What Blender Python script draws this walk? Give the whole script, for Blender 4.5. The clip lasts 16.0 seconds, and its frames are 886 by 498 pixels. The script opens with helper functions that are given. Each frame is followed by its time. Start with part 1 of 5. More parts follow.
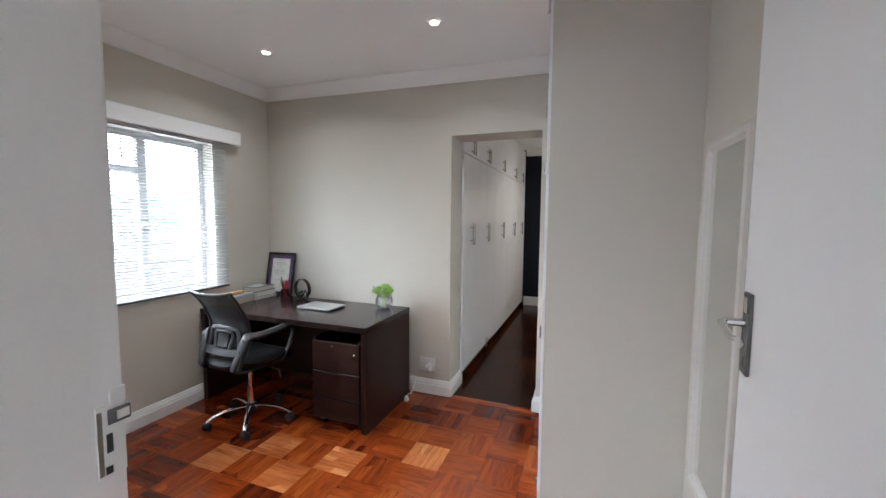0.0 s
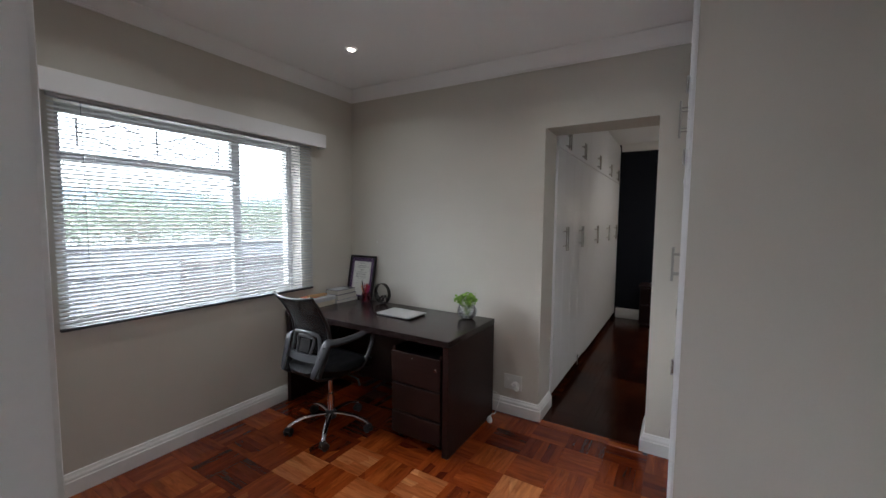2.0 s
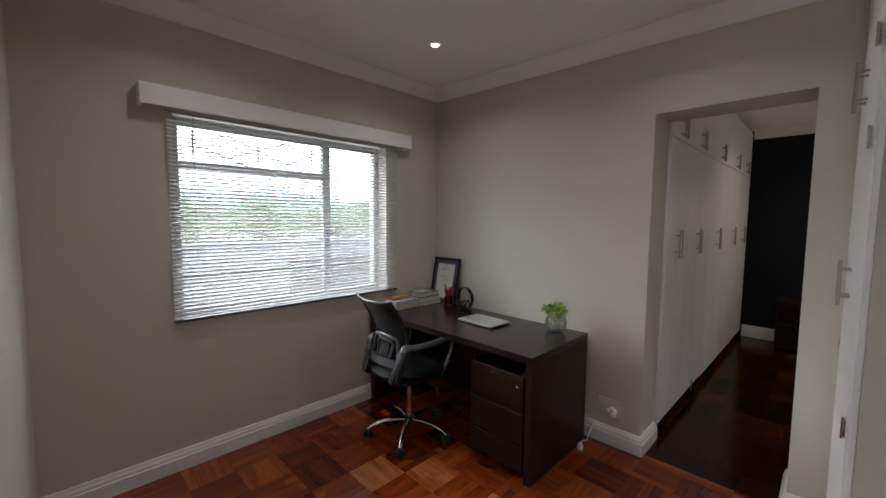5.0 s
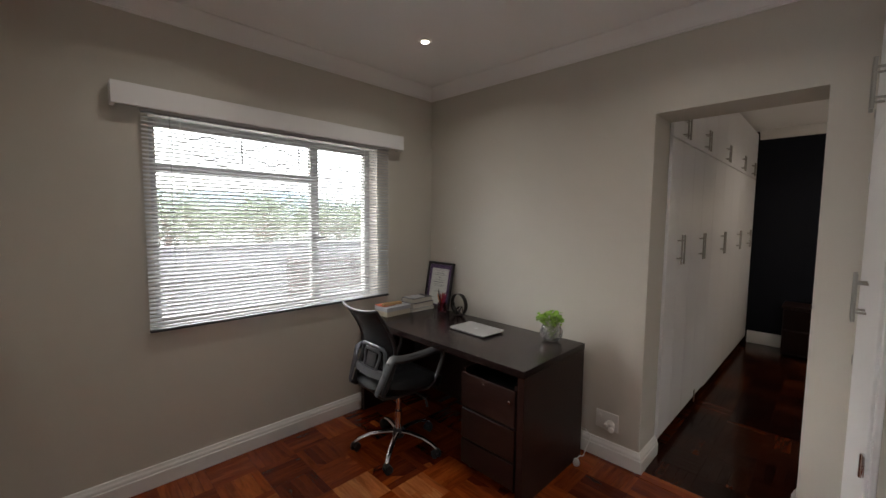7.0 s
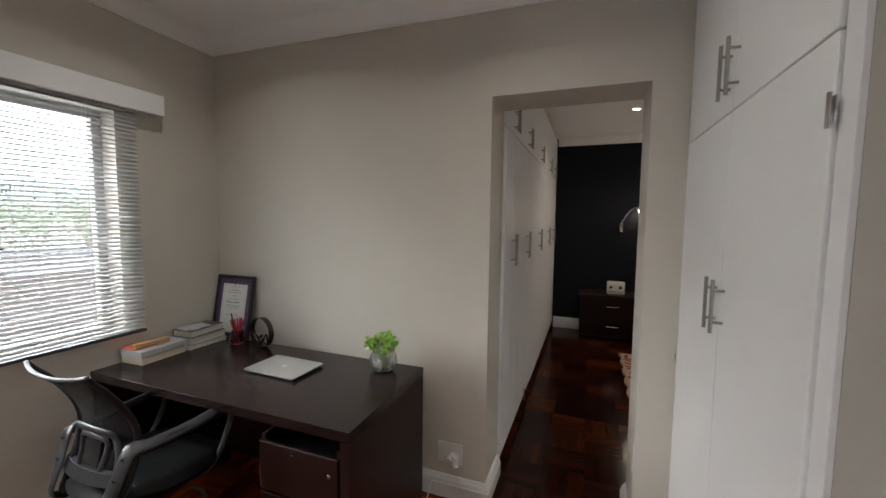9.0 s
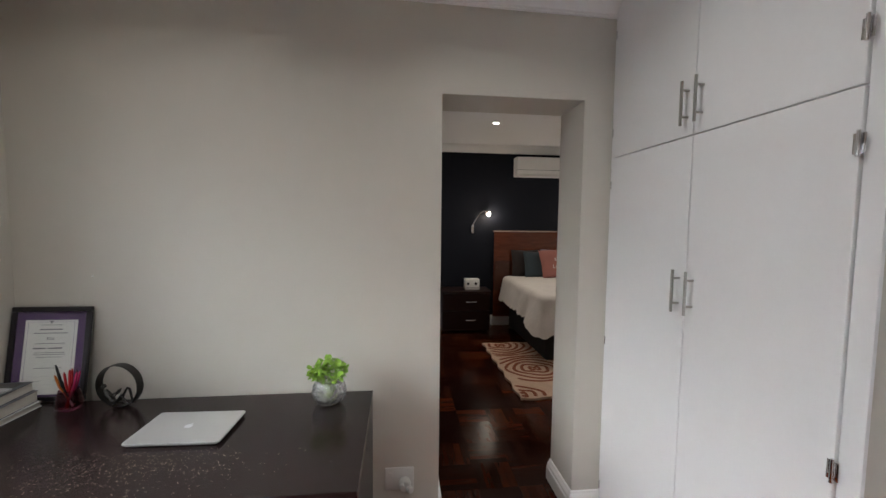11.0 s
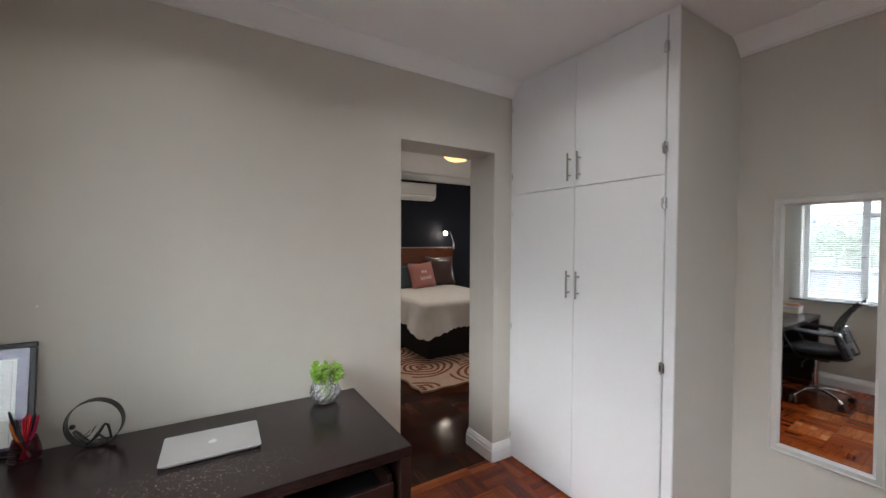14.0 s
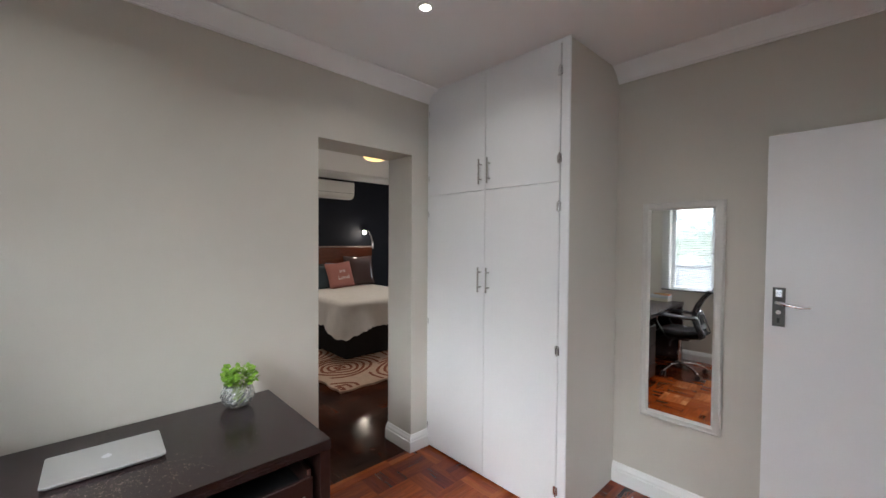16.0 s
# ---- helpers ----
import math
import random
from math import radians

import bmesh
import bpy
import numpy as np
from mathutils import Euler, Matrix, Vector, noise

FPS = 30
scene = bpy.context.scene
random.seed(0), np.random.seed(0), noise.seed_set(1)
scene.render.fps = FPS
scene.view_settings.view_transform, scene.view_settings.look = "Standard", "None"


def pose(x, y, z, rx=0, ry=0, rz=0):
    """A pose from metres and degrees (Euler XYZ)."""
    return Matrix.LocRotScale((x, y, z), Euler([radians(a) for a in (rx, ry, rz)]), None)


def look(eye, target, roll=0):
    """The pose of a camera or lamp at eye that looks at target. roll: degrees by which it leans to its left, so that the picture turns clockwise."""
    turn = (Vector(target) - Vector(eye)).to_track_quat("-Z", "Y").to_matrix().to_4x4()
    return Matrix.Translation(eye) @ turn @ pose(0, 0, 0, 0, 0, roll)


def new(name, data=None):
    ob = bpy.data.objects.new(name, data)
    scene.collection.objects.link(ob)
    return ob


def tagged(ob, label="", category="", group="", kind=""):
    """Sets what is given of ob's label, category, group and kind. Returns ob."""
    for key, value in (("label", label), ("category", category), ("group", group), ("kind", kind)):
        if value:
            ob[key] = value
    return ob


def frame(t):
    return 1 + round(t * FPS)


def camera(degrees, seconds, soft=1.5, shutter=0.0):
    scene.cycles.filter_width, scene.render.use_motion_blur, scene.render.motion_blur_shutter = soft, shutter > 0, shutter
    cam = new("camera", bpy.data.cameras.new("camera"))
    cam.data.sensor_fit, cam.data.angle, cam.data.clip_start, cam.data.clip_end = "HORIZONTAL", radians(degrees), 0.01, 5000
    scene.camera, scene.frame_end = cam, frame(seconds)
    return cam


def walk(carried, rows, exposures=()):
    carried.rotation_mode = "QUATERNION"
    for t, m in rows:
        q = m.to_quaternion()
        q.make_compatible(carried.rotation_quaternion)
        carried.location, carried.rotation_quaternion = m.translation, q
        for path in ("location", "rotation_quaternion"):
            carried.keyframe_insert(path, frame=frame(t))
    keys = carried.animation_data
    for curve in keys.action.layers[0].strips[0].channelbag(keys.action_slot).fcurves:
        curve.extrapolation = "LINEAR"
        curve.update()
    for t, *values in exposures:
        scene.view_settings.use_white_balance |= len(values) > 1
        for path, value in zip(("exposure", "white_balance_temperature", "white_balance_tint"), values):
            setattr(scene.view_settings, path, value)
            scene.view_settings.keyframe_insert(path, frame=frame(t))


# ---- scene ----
cam = camera(97.2, 16.0)
PATH = [
    (0, (0.06, -0.054, 1.487), (-0.634, 1.815, 1.332), 0.5),
    (0.5, (0.028, 0.006, 1.482), (-0.75, 1.842, 1.328), 0.5),
    (1, (-0.031, 0.073, 1.483), (-0.892, 1.872, 1.329), 0.6),
    (1.5, (-0.088, 0.136, 1.491), (-1.041, 1.888, 1.337), 0.6),
    (2, (-0.137, 0.163, 1.491), (-1.174, 1.867, 1.343), 0.6),
    (2.5, (-0.144, 0.19, 1.501), (-1.261, 1.841, 1.349), 0.6),
    (3, (-0.167, 0.222, 1.51), (-1.365, 1.815, 1.351), 0.6),
    (3.5, (-0.19, 0.244, 1.503), (-1.453, 1.787, 1.348), 0.6),
    (4, (-0.204, 0.273, 1.504), (-1.529, 1.762, 1.347), 0.6),
    (4.5, (-0.198, 0.315, 1.503), (-1.59, 1.742, 1.347), 0.5),
    (7, (-0.218, 0.482, 1.534), (-1.634, 1.886, 1.381), 0.6),
    (7.5, (-0.265, 0.594, 1.533), (-1.581, 2.092, 1.379), 0.5),
    (8, (-0.348, 0.745, 1.535), (-1.529, 2.352, 1.378), 0.6),
    (8.5, (-0.416, 0.901, 1.541), (-1.389, 2.641, 1.38), 0.5),
    (9, (-0.512, 0.998, 1.541), (-1.212, 2.865, 1.384), 0.6),
    (11.5, (-1.334, 1.057, 1.533), (-0.947, 3.015, 1.403), 0.7),
    (12, (-1.447, 1.015, 1.522), (-0.915, 2.941, 1.43), 0.7),
    (12.5, (-1.598, 0.972, 1.522), (-0.929, 2.856, 1.466), 0.5),
    (13, (-1.742, 0.913, 1.527), (-0.943, 2.747, 1.487), 0.4),
    (13.5, (-1.865, 0.868, 1.534), (-0.947, 2.645, 1.49), 0.4),
    (14, (-1.996, 0.83, 1.548), (-0.95, 2.534, 1.501), 0.3),
    (14.5, (-2.042, 0.8, 1.56), (-0.913, 2.45, 1.51), 0.4),
    (15, (-2.051, 0.777, 1.556), (-0.836, 2.365, 1.508), 0.3),
    (15.5, (-2.043, 0.757, 1.566), (-0.749, 2.281, 1.506), 0.2),
    (16, (-2.045, 0.748, 1.543), (-0.674, 2.203, 1.496), 0.4),
]
EXPOSE = [(0.0, 2.26, 5670, 7), (1.0, 1.81, 5700, 7.5), (2.0, 1.25, 5750, 8), (3.5, 1.08, 5770, 8.5), (4.5, 1.08, 5950, 9.5), (7.0, 1.08, 6520, 11), (8.0, 0.93, 6480, 11), (8.5, 0.93, 6420, 10), (9.0, 1.41, 6280, 9), (12.5, 1.72, 5970, 9), (16.0, 1.77, 5900, 8.5)]
walk(cam, [(t, look(eye, target, roll)) for t, eye, target, roll in PATH], EXPOSE)

# ---- light ----
world = bpy.data.worlds.new("overcast_sky")
scene.world = world
world.use_nodes = True
wn = world.node_tree
sky = wn.nodes.new("ShaderNodeTexSky")
sky.sky_type = "NISHITA"
sky.sun_disc = False
sky.sun_elevation, sky.sun_rotation = radians(32), radians(250)
sky.air_density, sky.dust_density = 1.6, 4.0
soft = wn.nodes.new("ShaderNodeMix")
soft.data_type = "RGBA"
soft.inputs[0].default_value = 0.75
cloud = wn.nodes.new("ShaderNodeVectorMath")
cloud.operation = "SCALE"
cloud.inputs[0].default_value = (37.0, 38.0, 40.0)
where = wn.nodes.new("ShaderNodeTexCoord")
height = wn.nodes.new("ShaderNodeSeparateXYZ")
wn.links.new(where.outputs["Generated"], height.inputs[0])
rise = wn.nodes.new("ShaderNodeMapRange")
rise.inputs[1].default_value, rise.inputs[2].default_value = 0.0, 1.0
rise.inputs[3].default_value, rise.inputs[4].default_value = 0.45, 1.85
wn.links.new(height.outputs[2], rise.inputs[0])
wn.links.new(rise.outputs[0], cloud.inputs[3])
wn.links.new(cloud.outputs[0], soft.inputs[7])
wn.links.new(sky.outputs[0], soft.inputs[6])
wn.links.new(soft.outputs[2], wn.nodes["Background"].inputs[0])
wn.nodes["Background"].inputs[1].default_value = 0.15

sun = new("sun", bpy.data.lights.new("sun", "SUN"))
sun.data.energy, sun.data.angle, sun.data.color = 1.5, radians(40), (1.0, 0.97, 0.93)
sun.matrix_world = look((-10, -1.2, 6.6), (-1.5, 2.0, 1.0))


def area_light(name, m, size, watts, colour, spread=180, shape="DISK"):
    lamp = new(name, bpy.data.lights.new(name, "AREA"))
    lamp.data.shape, lamp.data.size, lamp.data.energy, lamp.data.color = shape, size, watts, colour
    lamp.data.spread = radians(spread)
    lamp.matrix_world = m
    return lamp


def point_light(name, place, watts, colour, radius):
    lamp = new(name, bpy.data.lights.new(name, "POINT"))
    lamp.data.energy, lamp.data.color, lamp.data.shadow_soft_size = watts, colour, radius
    lamp.location = place
    return lamp


SPOTS = [(-2.138, 2.207), (-0.832, 2.168), (-2.138, 1.0), (-0.828, 1.0)]
for sx, sy in SPOTS:
    area_light("downlight_lamp", pose(sx, sy, 2.656 - 0.0145 * (sx + 2.87)), 0.055, 0.92, (1.0, 0.94, 0.87), 145)


# ---- materials ----
def principled(name):
    m = bpy.data.materials.new(name)
    m.use_nodes = True
    return m, m.node_tree, m.node_tree.nodes["Principled BSDF"]


def node(tree, kind, **values):
    n = tree.nodes.new(kind)
    for key, value in values.items():
        n.inputs[key].default_value = value
    return n


def paint(name, colour, rough=0.5, metal=0.0, vary=0.06, scale=3.0, fine=60.0, bump=0.15, depth=0.002, coat=0.0, stretch=(1, 1, 1), rvary=0.1, spec=0.5):
    """A surface of one colour with broad blotches, fine grain, uneven gloss and fine relief."""
    m, tree, bsdf = principled(name)
    link = tree.links.new
    co = tree.nodes.new("ShaderNodeTexCoord")
    mp = tree.nodes.new("ShaderNodeMapping")
    mp.inputs["Scale"].default_value = stretch
    link(co.outputs["Object"], mp.inputs["Vector"])
    broad = node(tree, "ShaderNodeTexNoise", Scale=scale, Detail=4.0, Roughness=0.6)
    small = node(tree, "ShaderNodeTexNoise", Scale=fine, Detail=5.0, Roughness=0.65)
    link(mp.outputs[0], broad.inputs["Vector"])
    link(mp.outputs[0], small.inputs["Vector"])
    both = tree.nodes.new("ShaderNodeMath")
    both.operation = "MULTIPLY_ADD"
    both.inputs[1].default_value = 0.45
    link(small.outputs[0], both.inputs[0])
    half = tree.nodes.new("ShaderNodeMath")
    half.operation = "MULTIPLY"
    half.inputs[1].default_value = 0.55
    link(broad.outputs[0], half.inputs[0])
    link(half.outputs[0], both.inputs[2])
    ramp = tree.nodes.new("ShaderNodeValToRGB")
    ramp.color_ramp.elements[0].position, ramp.color_ramp.elements[1].position = 0.3, 0.7
    ramp.color_ramp.elements[0].color = tuple(max(0, c * (1 - vary)) for c in colour) + (1,)
    ramp.color_ramp.elements[1].color = tuple(min(1, c * (1 + vary)) for c in colour) + (1,)
    link(both.outputs[0], ramp.inputs[0])
    link(ramp.outputs[0], bsdf.inputs["Base Color"])
    gloss = tree.nodes.new("ShaderNodeMapRange")
    gloss.inputs[3].default_value, gloss.inputs[4].default_value = max(0.02, rough - rvary), min(1, rough + rvary)
    link(both.outputs[0], gloss.inputs[0])
    link(gloss.outputs[0], bsdf.inputs["Roughness"])
    bsdf.inputs["Metallic"].default_value = metal
    bsdf.inputs["Coat Weight"].default_value = coat
    bsdf.inputs["Specular IOR Level"].default_value = spec
    if bump:
        bp = node(tree, "ShaderNodeBump", Strength=bump, Distance=depth)
        link(small.outputs[0], bp.inputs["Height"])
        link(bp.outputs[0], bsdf.inputs["Normal"])
    return m


def glow(name, colour, strength):
    m, tree, bsdf = principled(name)
    bsdf.inputs["Base Color"].default_value = (*colour, 1)
    bsdf.inputs["Emission Color"].default_value = (*colour, 1)
    bsdf.inputs["Emission Strength"].default_value = strength
    return m


def glass(name, colour=(1, 1, 1), rough=0.0, ior=1.45):
    m, tree, bsdf = principled(name)
    bsdf.inputs["Base Color"].default_value = (*colour, 1)
    bsdf.inputs["Transmission Weight"].default_value = 1.0
    bsdf.inputs["Roughness"].default_value = rough
    bsdf.inputs["IOR"].default_value = ior
    return m


def parquet(name, tones, rough, pale=None):
    """Varnished hardwood: each block and each finger has its tone, with grain along the finger (the mesh's own x)."""
    m, tree, bsdf = principled(name)
    link = tree.links.new
    geo = tree.nodes.new("ShaderNodeNewGeometry")
    info = tree.nodes.new("ShaderNodeObjectInfo")
    uv = tree.nodes.new("ShaderNodeUVMap")
    uv.uv_map = "grain"
    cell = tree.nodes.new("ShaderNodeVectorMath")
    cell.operation = "SUBTRACT"
    cell.inputs[1].default_value = (BLOCK_X0, BLOCK_Y0, 0)
    link(geo.outputs["Position"], cell.inputs[0])
    snap = tree.nodes.new("ShaderNodeVectorMath")
    snap.operation = "DIVIDE"
    snap.inputs[1].default_value = (BLOCK, BLOCK, 99.0)
    link(cell.outputs[0], snap.inputs[0])
    floor_ = tree.nodes.new("ShaderNodeVectorMath")
    floor_.operation = "FLOOR"
    link(snap.outputs[0], floor_.inputs[0])
    block = tree.nodes.new("ShaderNodeTexWhiteNoise")
    block.noise_dimensions = "3D"
    link(floor_.outputs[0], block.inputs["Vector"])
    seed = tree.nodes.new("ShaderNodeMath")
    seed.operation = "ADD"
    link(geo.outputs["Random Per Island"], seed.inputs[0])
    link(info.outputs["Random"], seed.inputs[1])
    finger = tree.nodes.new("ShaderNodeTexWhiteNoise")
    finger.noise_dimensions = "1D"
    link(seed.outputs[0], finger.inputs["W"])
    tone = tree.nodes.new("ShaderNodeMath")
    tone.operation = "MULTIPLY_ADD"
    tone.inputs[1].default_value = 0.3
    link(finger.outputs["Value"], tone.inputs[0])
    bh = tree.nodes.new("ShaderNodeMath")
    bh.operation = "MULTIPLY"
    bh.inputs[1].default_value = 0.7
    link(block.outputs["Value"], bh.inputs[0])
    link(bh.outputs[0], tone.inputs[2])
    ramp = tree.nodes.new("ShaderNodeValToRGB")
    els = ramp.color_ramp.elements
    els[0].position, els[0].color = 0.18, (*tones[0], 1)
    els[1].position, els[1].color = 0.84, (*tones[-1], 1)
    for k, c in enumerate(tones[1:-1]):
        e = els.new(0.18 + 0.66 * (k + 1) / (len(tones) - 1))
        e.color = (*c, 1)
    link(tone.outputs[0], ramp.inputs[0])
    shift = tree.nodes.new("ShaderNodeVectorMath")
    shift.operation = "ADD"
    link(uv.outputs[0], shift.inputs[0])
    comb = tree.nodes.new("ShaderNodeCombineXYZ")
    big = tree.nodes.new("ShaderNodeMath")
    big.operation = "MULTIPLY"
    big.inputs[1].default_value = 37.0
    link(seed.outputs[0], big.inputs[0])
    link(big.outputs[0], comb.inputs[2])
    link(comb.outputs[0], shift.inputs[1])
    mp = tree.nodes.new("ShaderNodeMapping")
    mp.inputs["Scale"].default_value = (5.0, 34.0, 1.0)
    link(shift.outputs[0], mp.inputs["Vector"])
    grain = node(tree, "ShaderNodeTexNoise", Scale=1.0, Detail=6.0, Roughness=0.65, Distortion=0.6)
    link(mp.outputs[0], grain.inputs["Vector"])
    dark = tree.nodes.new("ShaderNodeMix")
    dark.data_type, dark.blend_type = "RGBA", "MULTIPLY"
    dark.inputs[0].default_value = 0.7
    gr = tree.nodes.new("ShaderNodeValToRGB")
    gr.color_ramp.elements[0].position, gr.color_ramp.elements[0].color = 0.33, (0.42, 0.34, 0.3, 1)
    gr.color_ramp.elements[1].position, gr.color_ramp.elements[1].color = 0.62, (1.15, 1.12, 1.08, 1)
    link(grain.outputs[0], gr.inputs[0])
    link(ramp.outputs[0], dark.inputs[6])
    link(gr.outputs[0], dark.inputs[7])
    last = dark.outputs[2]
    if pale:
        pick = tree.nodes.new("ShaderNodeMath")
        pick.operation = "GREATER_THAN"
        pick.inputs[1].default_value = 0.955
        link(block.outputs["Value"], pick.inputs[0])
        sap = tree.nodes.new("ShaderNodeMix")
        sap.data_type = "RGBA"
        streak = tree.nodes.new("ShaderNodeMix")
        streak.data_type, streak.blend_type = "RGBA", "MULTIPLY"
        streak.inputs[0].default_value = 0.8
        streak.inputs[6].default_value = (*pale, 1)
        link(gr.outputs[0], streak.inputs[7])
        link(pick.outputs[0], sap.inputs[0])
        link(last, sap.inputs[6])
        link(streak.outputs[2], sap.inputs[7])
        last = sap.outputs[2]
    link(last, bsdf.inputs["Base Color"])
    wear = node(tree, "ShaderNodeTexNoise", Scale=2.2, Detail=5.0, Roughness=0.6)
    link(geo.outputs["Position"], wear.inputs["Vector"])
    gl = tree.nodes.new("ShaderNodeMapRange")
    gl.inputs[1].default_value, gl.inputs[2].default_value = 0.3, 0.75
    gl.inputs[3].default_value, gl.inputs[4].default_value = rough * 0.6, rough * 1.6
    link(wear.outputs[0], gl.inputs[0])
    link(gl.outputs[0], bsdf.inputs["Roughness"])
    bsdf.inputs["Specular IOR Level"].default_value = 0.55
    bp = node(tree, "ShaderNodeBump", Strength=0.12, Distance=0.0015)
    link(grain.outputs[0], bp.inputs["Height"])
    wave = node(tree, "ShaderNodeBump", Strength=0.10, Distance=0.01)
    link(wear.outputs[0], wave.inputs["Height"])
    link(wave.outputs[0], bp.inputs["Normal"])
    link(bp.outputs[0], bsdf.inputs["Normal"])
    return m


BLOCK, BLOCK_X0, BLOCK_Y0 = 0.236, -2.851, 0.346
FINGERS = 5

WALL = paint("greige_wall_paint", (0.602, 0.57, 0.505), 0.55, vary=0.025, scale=1.2, fine=140, bump=0.25, depth=0.0015)
WHITE = paint("white_gloss_paint", (0.84, 0.84, 0.84), 0.35, vary=0.02, scale=2.5, fine=90, bump=0.08, depth=0.001)
TRIM = paint("white_trim_paint", (0.82, 0.81, 0.785), 0.4, vary=0.03, scale=4, fine=120, bump=0.12, depth=0.001)
CEIL = paint("white_ceiling_paint", (0.89, 0.885, 0.875), 0.8, vary=0.02, scale=1.0, fine=180, bump=0.15, depth=0.001)
DOOR_WHITE = paint("white_cupboard_paint", (0.85, 0.85, 0.85), 0.38, vary=0.02, scale=1.6, fine=70, bump=0.1, depth=0.0012)
NAVY = paint("near_black_navy_paint", (0.009, 0.0105, 0.016), 0.6, spec=0.15, vary=0.12, scale=1.5, fine=120, bump=0.2, depth=0.001)
PARQUET = parquet("red_brown_parquet", [(0.105, 0.015, 0.004), (0.19, 0.030, 0.006), (0.26, 0.045, 0.0075), (0.305, 0.060, 0.010), (0.36, 0.084, 0.015)], 0.10)
# Paler wood tones put the sheen of some blocks into their colour.
PARQUET_SHEEN = parquet("sheen_pale_parquet", [(0.40, 0.110, 0.028), (0.50, 0.160, 0.045), (0.58, 0.215, 0.068), (0.66, 0.275, 0.100)], 0.15)
PARQUET_DARK = parquet("dark_stained_parquet", [(0.012, 0.002, 0.001), (0.024, 0.0045, 0.0018), (0.046, 0.010, 0.003), (0.082, 0.019, 0.0055)], 0.17)
PARQUET_DARK.node_tree.nodes["Principled BSDF"].inputs["Specular IOR Level"].default_value = 0.17
WENGE = paint("dark_wenge_veneer", (0.021, 0.009, 0.0075), 0.34, spec=0.3, vary=0.4, scale=4, fine=26, bump=0.25, depth=0.001, stretch=(1, 14, 14))
WENGE_TOP = paint("worn_wenge_top", (0.014, 0.008, 0.0078), 0.2, spec=0.38, rvary=0.06, vary=0.4, scale=4, fine=26, bump=0.3, depth=0.001, stretch=(1, 14, 14))
BLACK = paint("black_plastic", (0.012, 0.012, 0.013), 0.42, vary=0.15, scale=10, fine=200, bump=0.1)
GREYPL = paint("grey_nylon", (0.047, 0.049, 0.055), 0.4, vary=0.08, scale=8, fine=220, bump=0.15, depth=0.0006)
LEATHER = paint("black_vinyl", (0.0035, 0.0035, 0.004), 0.45, spec=0.14, vary=0.25, scale=9, fine=300, bump=0.35, depth=0.0008)
CHROME = paint("chrome", (0.75, 0.75, 0.76), 0.1, 1.0, vary=0.03, rvary=0.05, bump=0)
STEEL = paint("brushed_steel", (0.40, 0.39, 0.36), 0.3, 1.0, vary=0.05, fine=200, stretch=(1, 1, 12), bump=0.06)
GUNMETAL = paint("gunmetal_plate", (0.13, 0.125, 0.12), 0.38, 0.9, vary=0.06, fine=160, stretch=(1, 1, 10), bump=0.05)
ALU = paint("grey_aluminium", (0.50, 0.50, 0.495), 0.38, 0.6, vary=0.02, scale=3, fine=300, bump=0.04, depth=0.0004)
SLAT = paint("silver_grey_slat", (0.54, 0.545, 0.55), 0.45, 0.0, vary=0.05, scale=3, fine=60, bump=0.05)
PLASTIC = paint("white_plastic", (0.76, 0.75, 0.72), 0.35, vary=0.03, scale=12, fine=200, bump=0.04)
MIRROR = paint("silvered_glass", (0.86, 0.88, 0.87), 0.012, 1.0, vary=0.004, rvary=0.008, bump=0)
PANE = glass("window_glass", (0.97, 0.985, 0.98), 0.0, 1.45)
CRYSTAL = glass("cut_crystal", (0.97, 0.98, 0.98), 0.03, 1.38)
CRYSTAL.node_tree.nodes["Principled BSDF"].inputs["Transmission Weight"].default_value = 0.93
MAROON_GLASS = glass("tinted_pink_glass", (0.55, 0.20, 0.27), 0.05, 1.45)
LED = glow("downlight_glow", (1.0, 0.9, 0.74), 12.0)


# ---- building helpers ----
def part(name, bm, material, parent=None, label="", smooth=0):
    me = bpy.data.meshes.new(name)
    bm.normal_update()
    bm.to_mesh(me)
    bm.free()
    me.materials.append(material)
    if smooth:
        me.shade_smooth()
        me.set_sharp_from_angle(angle=radians(smooth))
    ob = new(name, me)
    if parent is not None:
        ob.parent = parent
    if label:
        ob["label"] = label
    return ob


def thing(name, m, label, category, group="", kind=""):
    ob = new(name)
    ob.matrix_world = m
    return tagged(ob, label, category, group, kind)


def add_box(bm, x0, x1, y0, y1, z0, z1, bevel=0.0, seg=2, m=None):
    r = bmesh.ops.create_cube(bm, size=1.0)
    vs = r["verts"]
    t = Matrix.Translation(((x0 + x1) / 2, (y0 + y1) / 2, (z0 + z1) / 2)) @ Matrix.Diagonal((x1 - x0, y1 - y0, z1 - z0, 1))
    if m is not None:
        t = m @ t
    bmesh.ops.transform(bm, matrix=t, verts=vs)
    if bevel:
        es = list({e for v in vs for e in v.link_edges})
        bmesh.ops.bevel(bm, geom=es, offset=bevel, segments=seg, affect="EDGES", profile=0.5)
    return bm


def box(x0, x1, y0, y1, z0, z1, bevel=0.0, seg=2, m=None):
    return add_box(bmesh.new(), x0, x1, y0, y1, z0, z1, bevel, seg, m)


